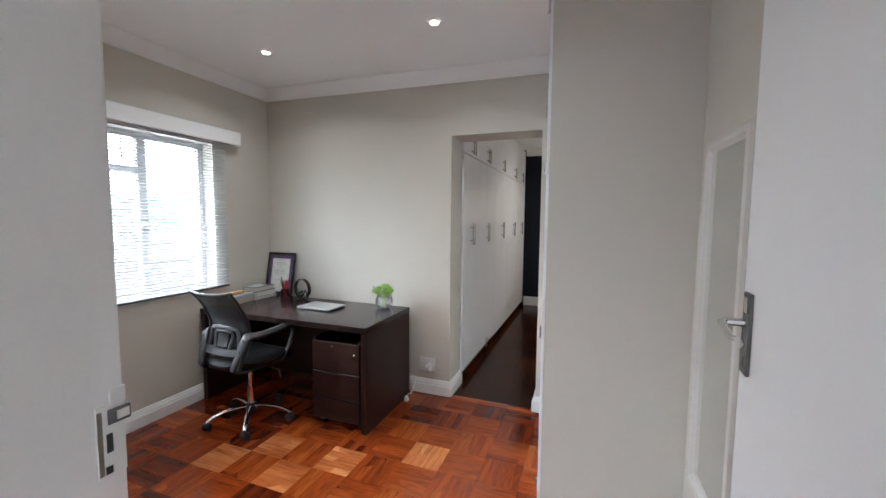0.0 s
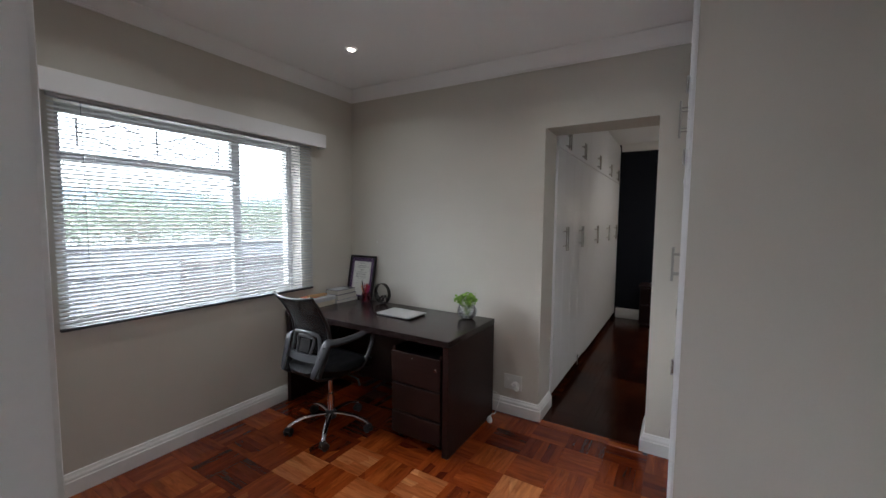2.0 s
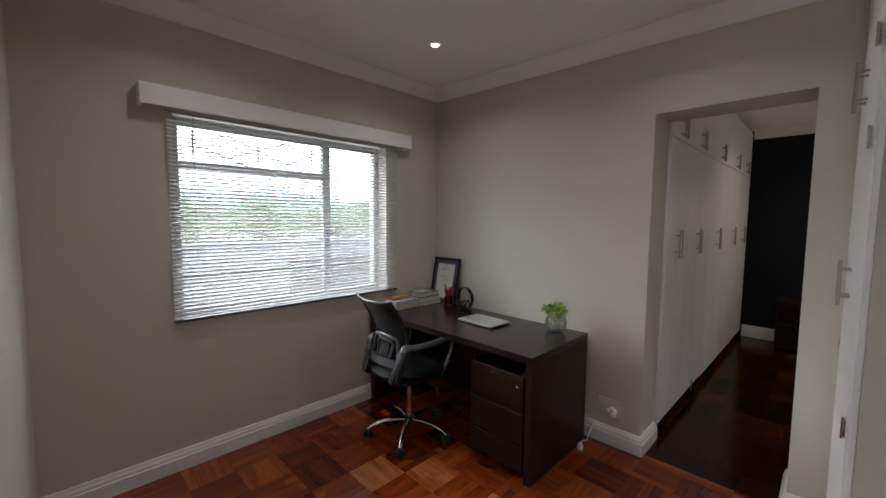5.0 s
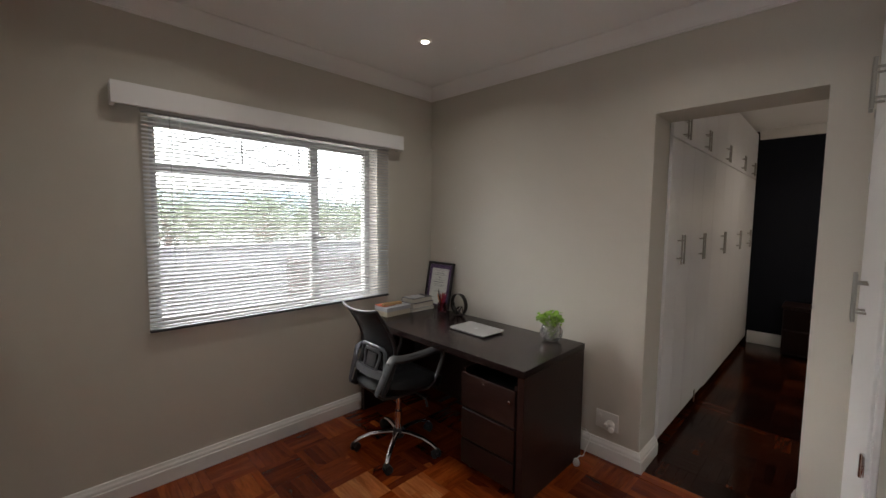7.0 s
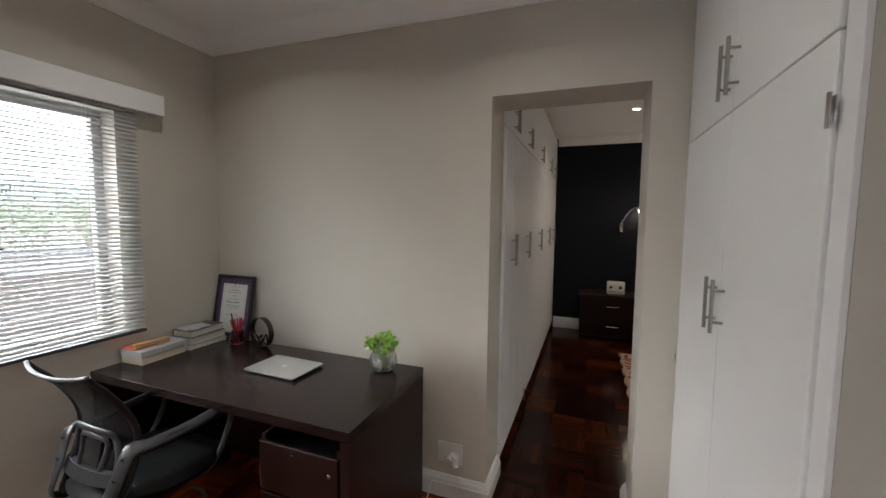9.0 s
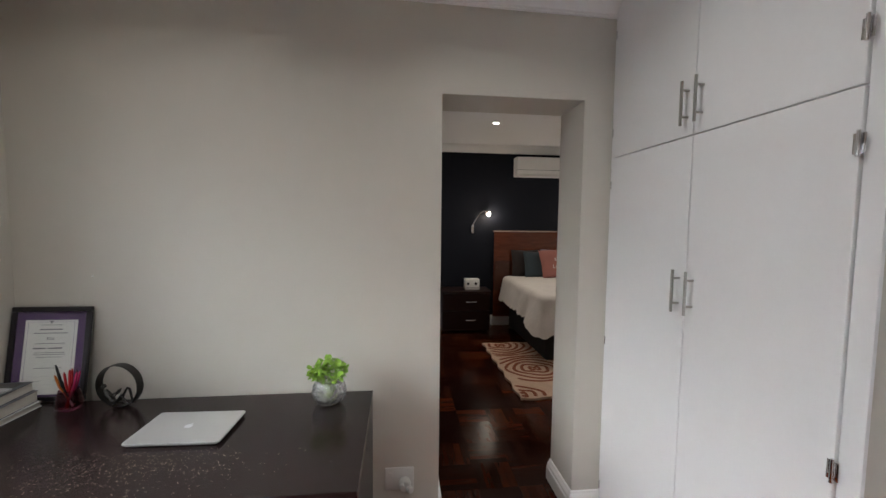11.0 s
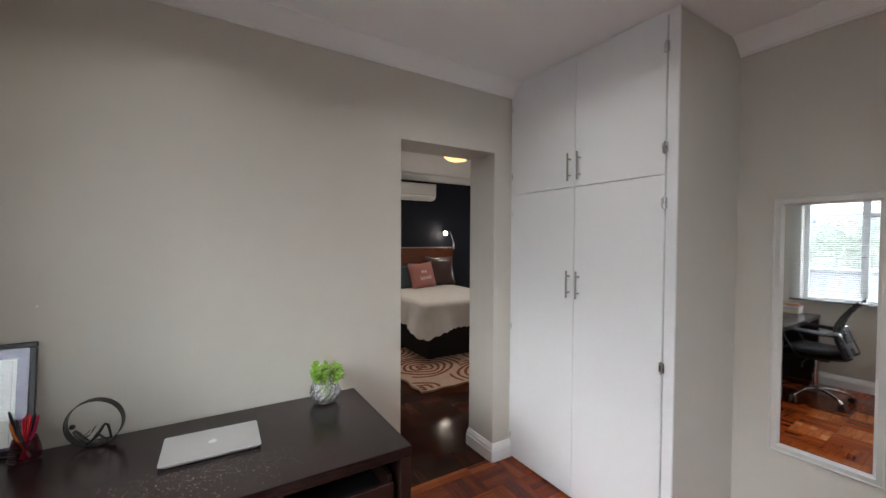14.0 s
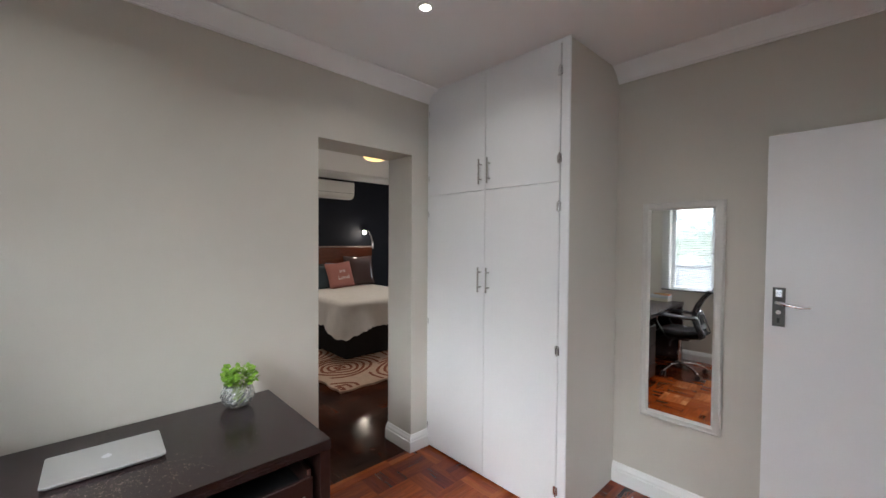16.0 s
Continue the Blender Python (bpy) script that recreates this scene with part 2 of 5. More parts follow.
def add_tube(bm, pts, radius, seg=12, closed=False, flat=1.0, up=(0, 0, 1), caps=True):
    """A rod swept along points; radius may be a list; flat squeezes it along its second axis."""
    pts = [Vector(p) for p in pts]
    n = len(pts)
    rings, last = [], None
    for i, p in enumerate(pts):
        a = pts[(i - 1) % n] if closed or i else pts[0]
        b = pts[(i + 1) % n] if closed or i < n - 1 else pts[-1]
        d = (b - a).normalized()
        ref = last if last is not None else Vector(up)
        side = d.cross(ref)
        if side.length < 1e-4:
            side = d.cross(Vector((1, 0, 0)) if abs(d.x) < 0.9 else Vector((0, 1, 0)))
        side.normalize()
        top = side.cross(d).normalized()
        last = top
        r = radius[i] if isinstance(radius, (list, tuple)) else radius
        rings.append([bm.verts.new(p + side * (r * math.cos(2 * math.pi * k / seg)) + top * (r * flat * math.sin(2 * math.pi * k / seg))) for k in range(seg)])
    pairs = list(zip(rings, rings[1:])) + ([(rings[-1], rings[0])] if closed else [])
    for ra, rb in pairs:
        for k in range(seg):
            bm.faces.new((ra[k], ra[(k + 1) % seg], rb[(k + 1) % seg], rb[k]))
    if caps and not closed:
        bm.faces.new(rings[0][::-1])
        bm.faces.new(rings[-1])
    return bm


def tube(pts, radius, **kw):
    return add_tube(bmesh.new(), pts, radius, **kw)


def add_lathe(bm, profile, seg=24, m=None):
    """Turn (r, z) pairs about z."""
    rings = []
    m = m or Matrix()
    for r, z in profile:
        if r < 1e-5:
            rings.append([bm.verts.new(m @ Vector((0, 0, z)))])
        else:
            rings.append([bm.verts.new(m @ Vector((r * math.cos(2 * math.pi * k / seg), r * math.sin(2 * math.pi * k / seg), z))) for k in range(seg)])
    for a, b in zip(rings, rings[1:]):
        for k in range(seg):
            k2 = (k + 1) % seg
            if len(a) == 1 and len(b) > 1:
                bm.faces.new((a[0], b[k2], b[k]))
            elif len(b) == 1 and len(a) > 1:
                bm.faces.new((a[k], a[k2], b[0]))
            elif len(a) > 1:
                bm.faces.new((a[k], a[k2], b[k2], b[k]))
    bmesh.ops.recalc_face_normals(bm, faces=bm.faces)
    return bm


def lathe(profile, seg=24, m=None):
    return add_lathe(bmesh.new(), profile, seg, m)


def add_run(bm, profile, a, b, inward, drop=0.0, mitre=(0, 0)):
    """Extrude a (out, z) profile from a to b; out is measured along inward; drop lowers the far end; mitre shortens the ends by out."""
    a, b, inward = Vector(a), Vector(b), Vector(inward)
    d = (b - a).normalized()
    ends = []
    for p, s, low, k in ((a, d, 0.0, mitre[0]), (b, -d, drop, mitre[1])):
        ends.append([bm.verts.new(p + inward * o + Vector((0, 0, z - low * (z < profile[0][1] - 0.001 or low < 0))) + s * (o * k)) for o, z in profile])
    n = len(profile)
    for k in range(n):
        bm.faces.new((ends[0][k], ends[0][(k + 1) % n], ends[1][(k + 1) % n], ends[1][k]))
    bm.faces.new(ends[0][::-1])
    bm.faces.new(ends[1])
    bmesh.ops.recalc_face_normals(bm, faces=bm.faces)
    return bm


def structure(name, bm, material, label="", smooth=0):
    return tagged(part(name, bm, material, None, "", smooth), label, "", "", "structure")


# ---- the study ----
W, N, E, S, TOP = -2.87, 2.95, 0.482, 0.243, 2.67


def top_at(x):
    """The old ceiling falls a little towards the cupboard side."""
    return 2.672 - 0.0145 * (x + 2.87)


OX0, OX1, OTOP, OBACK = -0.99, -0.28, 2.147, 3.235
WIN_Y0, WIN_Y1, WIN_Z0, WIN_Z1 = 0.86, 2.35, 0.89, 2.085
DX0, DX1, DTOP = -0.458, 0.362, 2.07

# walls
bm = box(W - 0.24, W, -2.2, WIN_Y0, 0, TOP + 0.1)
add_box(bm, W - 0.24, W, WIN_Y1, N, 0, TOP + 0.1)
add_box(bm, W - 0.24, W, WIN_Y0, WIN_Y1, 0, WIN_Z0)
add_box(bm, W - 0.24, W, WIN_Y0, WIN_Y1, WIN_Z1, TOP + 0.1)
structure("wall_west", bm, WALL, "greige painted plaster wall with a wide window")
bm = box(W - 0.24, OX0, N, OBACK, 0, TOP + 0.1)
add_box(bm, OX1, E + 0.1, N, OBACK, 0, TOP + 0.1)
add_box(bm, OX0, OX1, N, OBACK, OTOP, TOP + 0.1)
bmesh.ops.remove_doubles(bm, verts=bm.verts, dist=0.0005)
structure("wall_north", bm, WALL, "greige painted plaster wall with an open doorway")
structure("wall_east", box(E, E + 0.12, -2.2, N, 0, TOP + 0.1), WALL, "greige painted plaster wall with a mirror")
bm = box(W, DX0 - 0.03, S - 0.14, S, 0, TOP + 0.1)
add_box(bm, DX1 + 0.03, E, S - 0.14, S, 0, TOP + 0.1)
add_box(bm, DX0 - 0.03, DX1 + 0.03, S - 0.14, S, DTOP + 0.03, TOP + 0.1)
structure("wall_south", bm, WALL, "greige painted plaster wall with the entrance doorway")
# Unseen opening behind the camera, added and sized to light the entrance side.
PW0, PW1, PWZ0, PWZ1 = -0.6, 0.15, 1.05, 2.0
bm = box(W, PW0, -2.2, -2.08, 0, TOP + 0.1)
add_box(bm, PW1, E, -2.2, -2.08, 0, TOP + 0.1)
add_box(bm, PW0, PW1, -2.2, -2.08, 0, PWZ0)
add_box(bm, PW0, PW1, -2.2, -2.08, PWZ1, TOP + 0.1)
structure("wall_passage", bm, WALL, "greige painted plaster wall at the end of the passage")
bm = box(W - 0.24, E + 0.12, -2.2, OBACK, 0, 0.12)
for v in bm.verts:
    v.co.z += top_at(v.co.x)
structure("ceiling", bm, CEIL, "white painted plaster ceiling")

# cornice
CORNICE = [(0, TOP), (0.105, TOP), (0.104, TOP - 0.008), (0.092, TOP - 0.014), (0.075, TOP - 0.024), (0.058, TOP - 0.036), (0.042, TOP - 0.050), (0.031, TOP - 0.064), (0.024, TOP - 0.072), (0.021, TOP - 0.075), (0.021, TOP - 0.079), (0.014, TOP - 0.080), (0.013, TOP - 0.088), (0, TOP - 0.088)]
CORNICE = [(o, z - 0.0005) for o, z in CORNICE]
for a, b, inward, mitre in [((W, S), (W, N), (1, 0, 0), (1, 1)), ((W, N), (-0.118, N), (0, -1, 0), (1, 0)), ((E, 1.806), (E, S), (-1, 0, 0), (0, 1)), ((E, S), (W, S), (0, 1, 0), (1, 1))]:
    bm = add_run(bmesh.new(), CORNICE, (*a, 0), (*b, 0), inward, 0, mitre)
    for v in bm.verts:
        v.co.z += top_at(v.co.x) - TOP
    structure("cornice", bm, CEIL, "white moulded plaster cornice", 30)

# skirting
SKIRT = [(0, 0.001), (0.026, 0.001), (0.026, 0.078), (0.021, 0.083), (0.021, 0.094), (0.017, 0.103), (0.011, 0.108), (0.009, 0.118), (0.004, 0.122), (0, 0.122)]
for a, b, inward, mitre in [((W, S, 0), (W, N, 0), (1, 0, 0), (1, 1)), ((W, N, 0), (OX0, N, 0), (0, -1, 0), (1, -1)), ((OX0, N, 0), (OX0, OBACK, 0), (1, 0, 0), (-1, 0)),
                            ((OX1, N, 0), (-0.118, N, 0), (0, -1, 0), (-1, 0)), ((OX1, OBACK, 0), (OX1, N, 0), (-1, 0, 0), (0, -1)), ((E, 1.806, 0), (E, S, 0), (-1, 0, 0), (0, 0)), ((W, S, 0), (DX0 - 0.09, S, 0), (0, 1, 0), (1, 0))]:
    structure("baseboard", add_run(bmesh.new(), SKIRT, a, b, inward, 0, mitre), TRIM, "white moulded wooden skirting board", 40)

# entrance frame
bm = box(DX0 - 0.03, DX0, S - 0.145, S - 0.003, 0, DTOP, 0.004)
structure("door_frame_jamb", bm, TRIM, "white painted timber door jamb")
structure("door_frame_jamb", box(DX1, DX1 + 0.03, S - 0.145, S + 0.004, 0, DTOP, 0.003), TRIM, "white painted timber door jamb")
structure("door_frame_head", box(DX0 - 0.03, DX1 + 0.03, S - 0.145, S + 0.004, DTOP, DTOP + 0.03, 0.003), TRIM, "white painted timber door head")
keep = thing("strike_plate", pose(DX0, S - 0.006, 1.241) @ Matrix.Diagonal((1, 0.7, 0.75, 1)), "worn steel strike plate let into the white door jamb", "strike plate")
part("plate", box(0.0005, 0.0022, -0.040, 0.002, -0.078, 0.036, 0.0006), TRIM, keep, "plate painted over in white")
part("mortise", box(0.0018, 0.0028, -0.039, -0.032, -0.074, 0.028), paint("rubbed_brass_slot", (0.21, 0.175, 0.13), 0.6, 0.2), keep, "brown worn edge of the mortise")
part("latch_hole", box(0.0024, 0.0032, -0.027, -0.018, -0.040, -0.010), BLACK, keep, "dark latch hole")
part("bolt_hole", box(0.0024, 0.0032, -0.030, -0.020, -0.074, -0.062), BLACK, keep, "dark bolt hole")
lip = part("lip", box(0.0024, 0.0046, -0.024, 0.010, 0.004, 0.028, 0.0008), GUNMETAL, keep, "bare steel lip")
part("lip_face", box(0.0047, 0.0056, -0.012, 0.007, 0.009, 0.023, 0.0003), TRIM, lip, "white painted patch on the lip")
part("packing_block", box(0.0005, 0.0035, -0.020, 0.004, 0.034, 0.060, 0.0014), TRIM, keep, "white painted packing block")

# entrance door, swung open beside the east wall
hx, hy, fx, fy = 0.360, 0.262, 0.412, 1.055
ang = math.degrees(math.atan2(fy - hy, fx - hx))
width = math.hypot(fy - hy, fx - hx)
door = thing("door_1", pose(hx, hy, 0.012, 0, 0, ang), "plain white painted flush door, standing open", "door", "", "structure")
part("door_leaf", box(0, width, -0.04, 0, 0, 2.043, 0.003), WHITE, door)
hp = width - 0.055


def lever_set(side):
    s = -1 if side else 1
    y = -0.04 if side else 0.0
    ob = part("door_handle", box(hp - 0.024, hp + 0.024, min(y, y + s * 0.008), max(y, y + s * 0.008), 1.128, 1.314, 0.002), GUNMETAL, door, "dark brushed steel lever handle on a back plate")
    part("badge", box(hp - 0.013, hp + 0.013, min(y + s * 0.0075, y + s * 0.0095), max(y + s * 0.0075, y + s * 0.0095), 1.268, 1.304, 0.001), CHROME, ob, "bright square badge")
    part("cylinder", lathe([(0, 0), (0.010, 0), (0.010, 0.004), (0, 0.004)], 14, pose(hp, y + s * 0.008, 1.196, -90 * s)), CHROME, ob, "bright lock cylinder")
    pts = [(hp, y + s * 0.008, 1.245), (hp, y + s * 0.045, 1.245), (hp - 0.012, y + s * 0.055, 1.245), (hp - 0.05, y + s * 0.055, 1.238), (hp - 0.09, y + s * 0.054, 1.232), (hp - 0.12, y + s * 0.05, 1.236)]
    part("lever", tube(pts, [0.010, 0.009, 0.009, 0.0075, 0.0065, 0.005], seg=10), CHROME, ob, "", 50)
    part("keyhole", box(hp - 0.005, hp + 0.005, min(y + s * 0.0075, y + s * 0.0086), max(y + s * 0.0075, y + s * 0.0086), 1.145, 1.168, 0.0), BLACK, ob, "dark keyhole")


lever_set(0)
for hz in (0.25, 1.0, 1.8):
    part("hinge", lathe([(0, -0.05), (0.007, -0.05), (0.007, 0.05), (0, 0.05)], 10, pose(0.0, 0.006, hz)), STEEL, door, "", 40)


# ---- built-in cupboards ----
def bar_handle(name, parent, m, length=0.16, radius=0.0055, stand=0.03):
    """Bar along local z, standing off along local -x."""
    bm = tube([(-stand, 0, -length / 2), (-stand, 0, length / 2)], radius, seg=12)
    for z in (-length * 0.3, length * 0.3):
        add_tube(bm, [(0.001, 0, z), (-stand, 0, z)], radius * 0.75, seg=8)
    bmesh.ops.transform(bm, matrix=m, verts=bm.verts)
    return part(name, bm, STEEL, parent, "brushed steel bar handle", 50)


def hinge(parent, m):
    bm = box(-0.002, 0.0, 0.004, 0.015, -0.024, 0.024, 0.0006)
    add_box(bm, -0.002, 0.0, -0.012, -0.004, -0.024, 0.024, 0.0006)
    add_tube(bm, [(-0.005, 0, -0.03), (-0.005, 0, 0.03)], 0.005, seg=8)
    bmesh.ops.transform(bm, matrix=m, verts=bm.verts)
    return part("hinge", bm, CHROME, parent, "chromed cupboard hinge", 50)


FX = -0.117
cup = thing("built_in_cupboard", pose(0, 0, 0), "tall white built-in cupboard with four doors beside the doorway", "cupboard")
part("side_panel", box(FX, E, 1.808, 1.842, 0, top_at(E)), WALL, cup, "greige painted side panel")
bm = box(FX - 0.012, FX - 0.0005, 1.807, 1.857, 0, top_at(FX) - 0.0005, 0.0015)
part("stile", bm, WHITE, cup, "white painted upright")
part("carcass", box(FX, E - 0.01, 1.8425, 2.925, 0.0, top_at(E) - 0.002), DOOR_WHITE, cup)
part("head_rail", box(FX - 0.010, FX, 1.8575, 2.945, 2.61, top_at(FX) - 0.0005, 0.002), DOOR_WHITE, cup)
for name, y0, y1, z0, z1, inner in [("lower_door", 1.861, 2.385, 0.012, 1.8605, 1), ("lower_door", 2.389, 2.925, 0.012, 1.8605, 0), ("upper_door", 1.861, 2.385, 1.8645, 2.606, 1), ("upper_door", 2.389, 2.925, 1.8645, 2.606, 0)]:
    leaf = part(name, box(FX - 0.019, FX - 0.001, y0, y1, z0, z1, 0.0025), DOOR_WHITE, cup)
    hz = 1.288 if name == "lower_door" else 1.98
    bar_handle("handle", leaf, pose(FX - 0.019, 2.349 if inner else 2.418, hz))
    for z in ((0.165, 0.942, 1.729) if name == "lower_door" else (1.988, 2.458)):
        if inner:
            hinge(leaf, pose(FX - 0.0195, y0 - 0.002, z))
        else:
            part("hinge", tube([(FX - 0.021, y1 + 0.002, z - 0.02), (FX - 0.021, y1 + 0.002, z + 0.02)], 0.003, seg=8), CHROME, leaf, "", 50)
part("edge_strip", box(FX - 0.012, FX, 2.929, 2.949, 0, 2.61, 0.001), DOOR_WHITE, cup)

# wall mirror
mir = thing("wall_mirror", pose(E - 0.003, 1.437, 1.13, 0, 0, 1.1), "tall mirror in a white moulded frame on the wall", "mirror")
part("glass", box(-0.010, -0.004, -0.164, 0.164, -0.598, 0.598), MIRROR, mir, "silvered mirror glass")
MOULD = [(0, 0), (0, 0.016), (0.008, 0.024), (0.014, 0.02), (0.034, 0.024), (0.04, 0.015), (0.046, 0.011), (0.046, 0.004), (0.046, 0)]
bm = bmesh.new()
corners = [(-0.160, -0.594), (0.160, -0.594), (0.160, 0.594), (-0.160, 0.594)]
rings = []
for (cy, cz), (sy, sz) in zip(corners, [(-1, -1), (1, -1), (1, 1), (-1, 1)]):
    rings.append([bm.verts.new((-h - 0.0005, cy + sy * (0.046 - o), cz + sz * (0.046 - o))) for o, h in MOULD])
for a, b in zip(rings, rings[1:] + rings[:1]):
    for k in range(len(MOULD)):
        bm.faces.new((a[k], a[(k + 1) % len(MOULD)], b[(k + 1) % len(MOULD)], b[k]))
bmesh.ops.recalc_face_normals(bm, faces=bm.faces)
part("frame", bm, paint("dull_white_frame_paint", (0.64, 0.62, 0.575), 0.45, vary=0.04, scale=8, fine=120), mir, "white painted moulded frame", 30)

# ---- window ----
win = thing("window_1", pose(0, 0, 0), "white steel window with one wide and one narrow light", "window", "", "structure")
GX = -3.0


# The white frame's backlit shade is put in as a grey colour.
WINPAINT = paint("backlit_grey_window_paint", (0.42, 0.42, 0.42), 0.45, vary=0.05, scale=5, fine=90)


def wbar(name, y0, y1, z0, z1, t=0.04, mat=WINPAINT):
    part(name, box(GX - t / 2, GX + t / 2, y0, y1, z0, z1, 0.004), mat, win)


wbar("window_frame", WIN_Y0, WIN_Y0 + 0.045, WIN_Z0, WIN_Z1)
wbar("window_frame", WIN_Y1 - 0.045, WIN_Y1, WIN_Z0, WIN_Z1)
wbar("window_frame", WIN_Y0 + 0.045, WIN_Y1 - 0.045, WIN_Z0, WIN_Z0 + 0.045)
wbar("window_frame", WIN_Y0 + 0.045, WIN_Y1 - 0.045, WIN_Z1 - 0.04, WIN_Z1)
wbar("mullion", 1.835, 1.895, WIN_Z0 + 0.045, WIN_Z1 - 0.04, 0.05)
wbar("transom", WIN_Y0 + 0.045, 1.835, 1.795, 1.84, 0.05)
for y0, y1, z0, z1 in [(WIN_Y0 + 0.045, 1.835, WIN_Z0 + 0.045, 1.795), (WIN_Y0 + 0.045, 1.835, 1.84, WIN_Z1 - 0.04), (1.895, WIN_Y1 - 0.045, WIN_Z0 + 0.045, WIN_Z1 - 0.04)]:
    pane = part("pane", box(GX - 0.002, GX + 0.002, y0 - 0.004, y1 + 0.004, z0 - 0.004, z1 + 0.004), PANE, win, "clear glass pane")
    pane.visible_shadow = False
latch = part("latch", box(GX + 0.02, GX + 0.045, 1.845, 1.875, 1.37, 1.39, 0.003), BLACK, win, "dark window latch")
part("latch_arm", tube([(GX + 0.04, 1.86, 1.38), (GX + 0.05, 1.93, 1.385)], 0.006, seg=8), BLACK, latch)
part("stay", tube([(GX + 0.03, 1.18, 1.86), (GX + 0.05, 1.3, 1.835), (GX + 0.05, 1.45, 1.83)], 0.005, seg=8), STEEL, win, "steel casement stay")
part("window_sill", box(W - 0.13, W - 0.004, WIN_Y0 - 0.03, WIN_Y1 + 0.03, WIN_Z0 - 0.02, WIN_Z0 - 0.001, 0.003), TRIM, win, "white painted sill")

# burglar bars outside
bars = thing("burglar_bars", pose(GX - 0.07, 0, 0), "thin dark iron burglar bars outside the window", "burglar bars")
IRON = paint("dark_painted_iron", (0.06, 0.06, 0.065), 0.5, 0.2, vary=0.2)
for z in (1.845, 2.075, 1.12):
    part("rail", tube([(0, WIN_Y0, z), (0, WIN_Y1, z)], 0.004, seg=6), IRON, bars)
for k in range(3):
    ya = WIN_Y0 + 0.14 + 0.395 * k
    if k < 2:
        part("diamond", tube([(0, ya, 1.965), (0, ya + 0.1975, 2.04), (0, ya + 0.395, 1.965), (0, ya + 0.1975, 1.89)], 0.0058, seg=6, closed=True), IRON, bars)
    part("upright", tube([(0, ya, 1.885), (0, ya, 2.045)], 0.0058, seg=6), IRON, bars)
for k in range(5):
    yb = 1.93 + 0.085 * k
    part("upright", tube([(0, yb, 1.05), (0, yb, 1.60 + 0.03 * (k % 2))], 0.0019, seg=6), IRON, bars)
    part("spear_head", lathe([(0, -0.02), (0.006, 0.0), (0, 0.03)], 8, pose(0, yb, 1.62 + 0.03 * (k % 2))), IRON, bars)

# pelmet
pel = thing("pelmet", pose(0, 0, 0), "white wooden pelmet above the window", "pelmet")
part("front_board", box(-2.795, -2.777, 0.702, 2.553, 2.095, 2.206, 0.003), WHITE, pel)
part("top_board", box(W + 0.0005, -2.795, 0.702, 2.553, 2.188, 2.206, 0.002), WHITE, pel)
part("end_board", box(W + 0.0005, -2.795, 0.702, 0.72, 2.095, 2.188, 0.002), WHITE, pel)
part("end_board", box(W + 0.0005, -2.795, 2.535, 2.553, 2.095, 2.188, 0.002), WHITE, pel)

# venetian blind
blind = thing("venetian_blind", pose(-2.833, 0, 0), "silver-grey venetian blind lowered over the window, slats open", "blind")
B0, B1 = 0.824, 2.432
part("head_rail", box(-0.016, 0.016, B0, B1, 2.085, 2.115, 0.002), SLAT, blind)
part("bottom_rail", box(-0.014, 0.014, B0, B1, 0.893, 0.909, 0.004), GREYPL, blind, "dark grey bottom rail")
slat = bmesh.new()
prof = [(-0.0125, -0.0022), (-0.007, 0.0008), (0, 0.0019), (0.007, 0.0008), (0.0125, -0.0022)]
tilt = radians(-23)
prof = [(x * math.cos(tilt) - z * math.sin(tilt), x * math.sin(tilt) + z * math.cos(tilt)) for x, z in prof]
rows_ = [[slat.verts.new((x, y, z + dz)) for x, z in prof] for y, dz in ((B0, 0.0), (B1, 0.0))]
rows2 = [[slat.verts.new((x, y, z - 0.0006)) for x, z in prof] for y in (B0, B1)]
for k in range(4):
    slat.faces.new((rows_[0][k], rows_[0][k + 1], rows_[1][k + 1], rows_[1][k]))
    slat.faces.new((rows2[0][k + 1], rows2[0][k], rows2[1][k], rows2[1][k + 1]))
first = None
SLATS = 54
for k in range(SLATS):
    z = 0.921 + (2.081 - 0.921) * k / (SLATS - 1)
    if first is None:
        first = part("slat", slat, SLAT, blind, "", 40)
        ob = first
    else:
        ob = new("slat", first.data)
        ob.parent = blind
    ob.location = (0.0, 0.0, z)
    ob.rotation_euler = (random.uniform(-0.0008, 0.0008), random.uniform(-0.012, 0.012), 0)
for y in (1.0, 1.6, 2.2):
    for x in (-0.0130, 0.0130):
        part("ladder_cord", tube([(x, y, 0.90), (x, y, 2.09)], 0.0009, seg=5), PLASTIC, blind)
part("tilt_wand", tube([(0.022, 0.95, 2.08), (0.024, 0.95, 1.25)], 0.004, seg=8), glass("clear_wand", (0.9, 0.92, 0.92), 0.1), blind, "clear plastic tilt wand")

# downlights
for sx, sy in SPOTS:
    dl = thing("downlight", pose(sx, sy, top_at(sx)), "small round white recessed ceiling downlight, lit", "ceiling light", "ceiling downlights")
    part("trim_ring", lathe([(0.024, -0.001), (0.042, -0.001), (0.041, -0.006), (0.026, -0.009), (0.024, -0.004), (0.024, -0.001)], 28), WHITE, dl, "", 40)
    part("lens", lathe([(0, -0.0045), (0.0235, -0.0045), (0.0235, -0.001), (0, -0.001)], 24), LED, dl, "glowing warm lens")

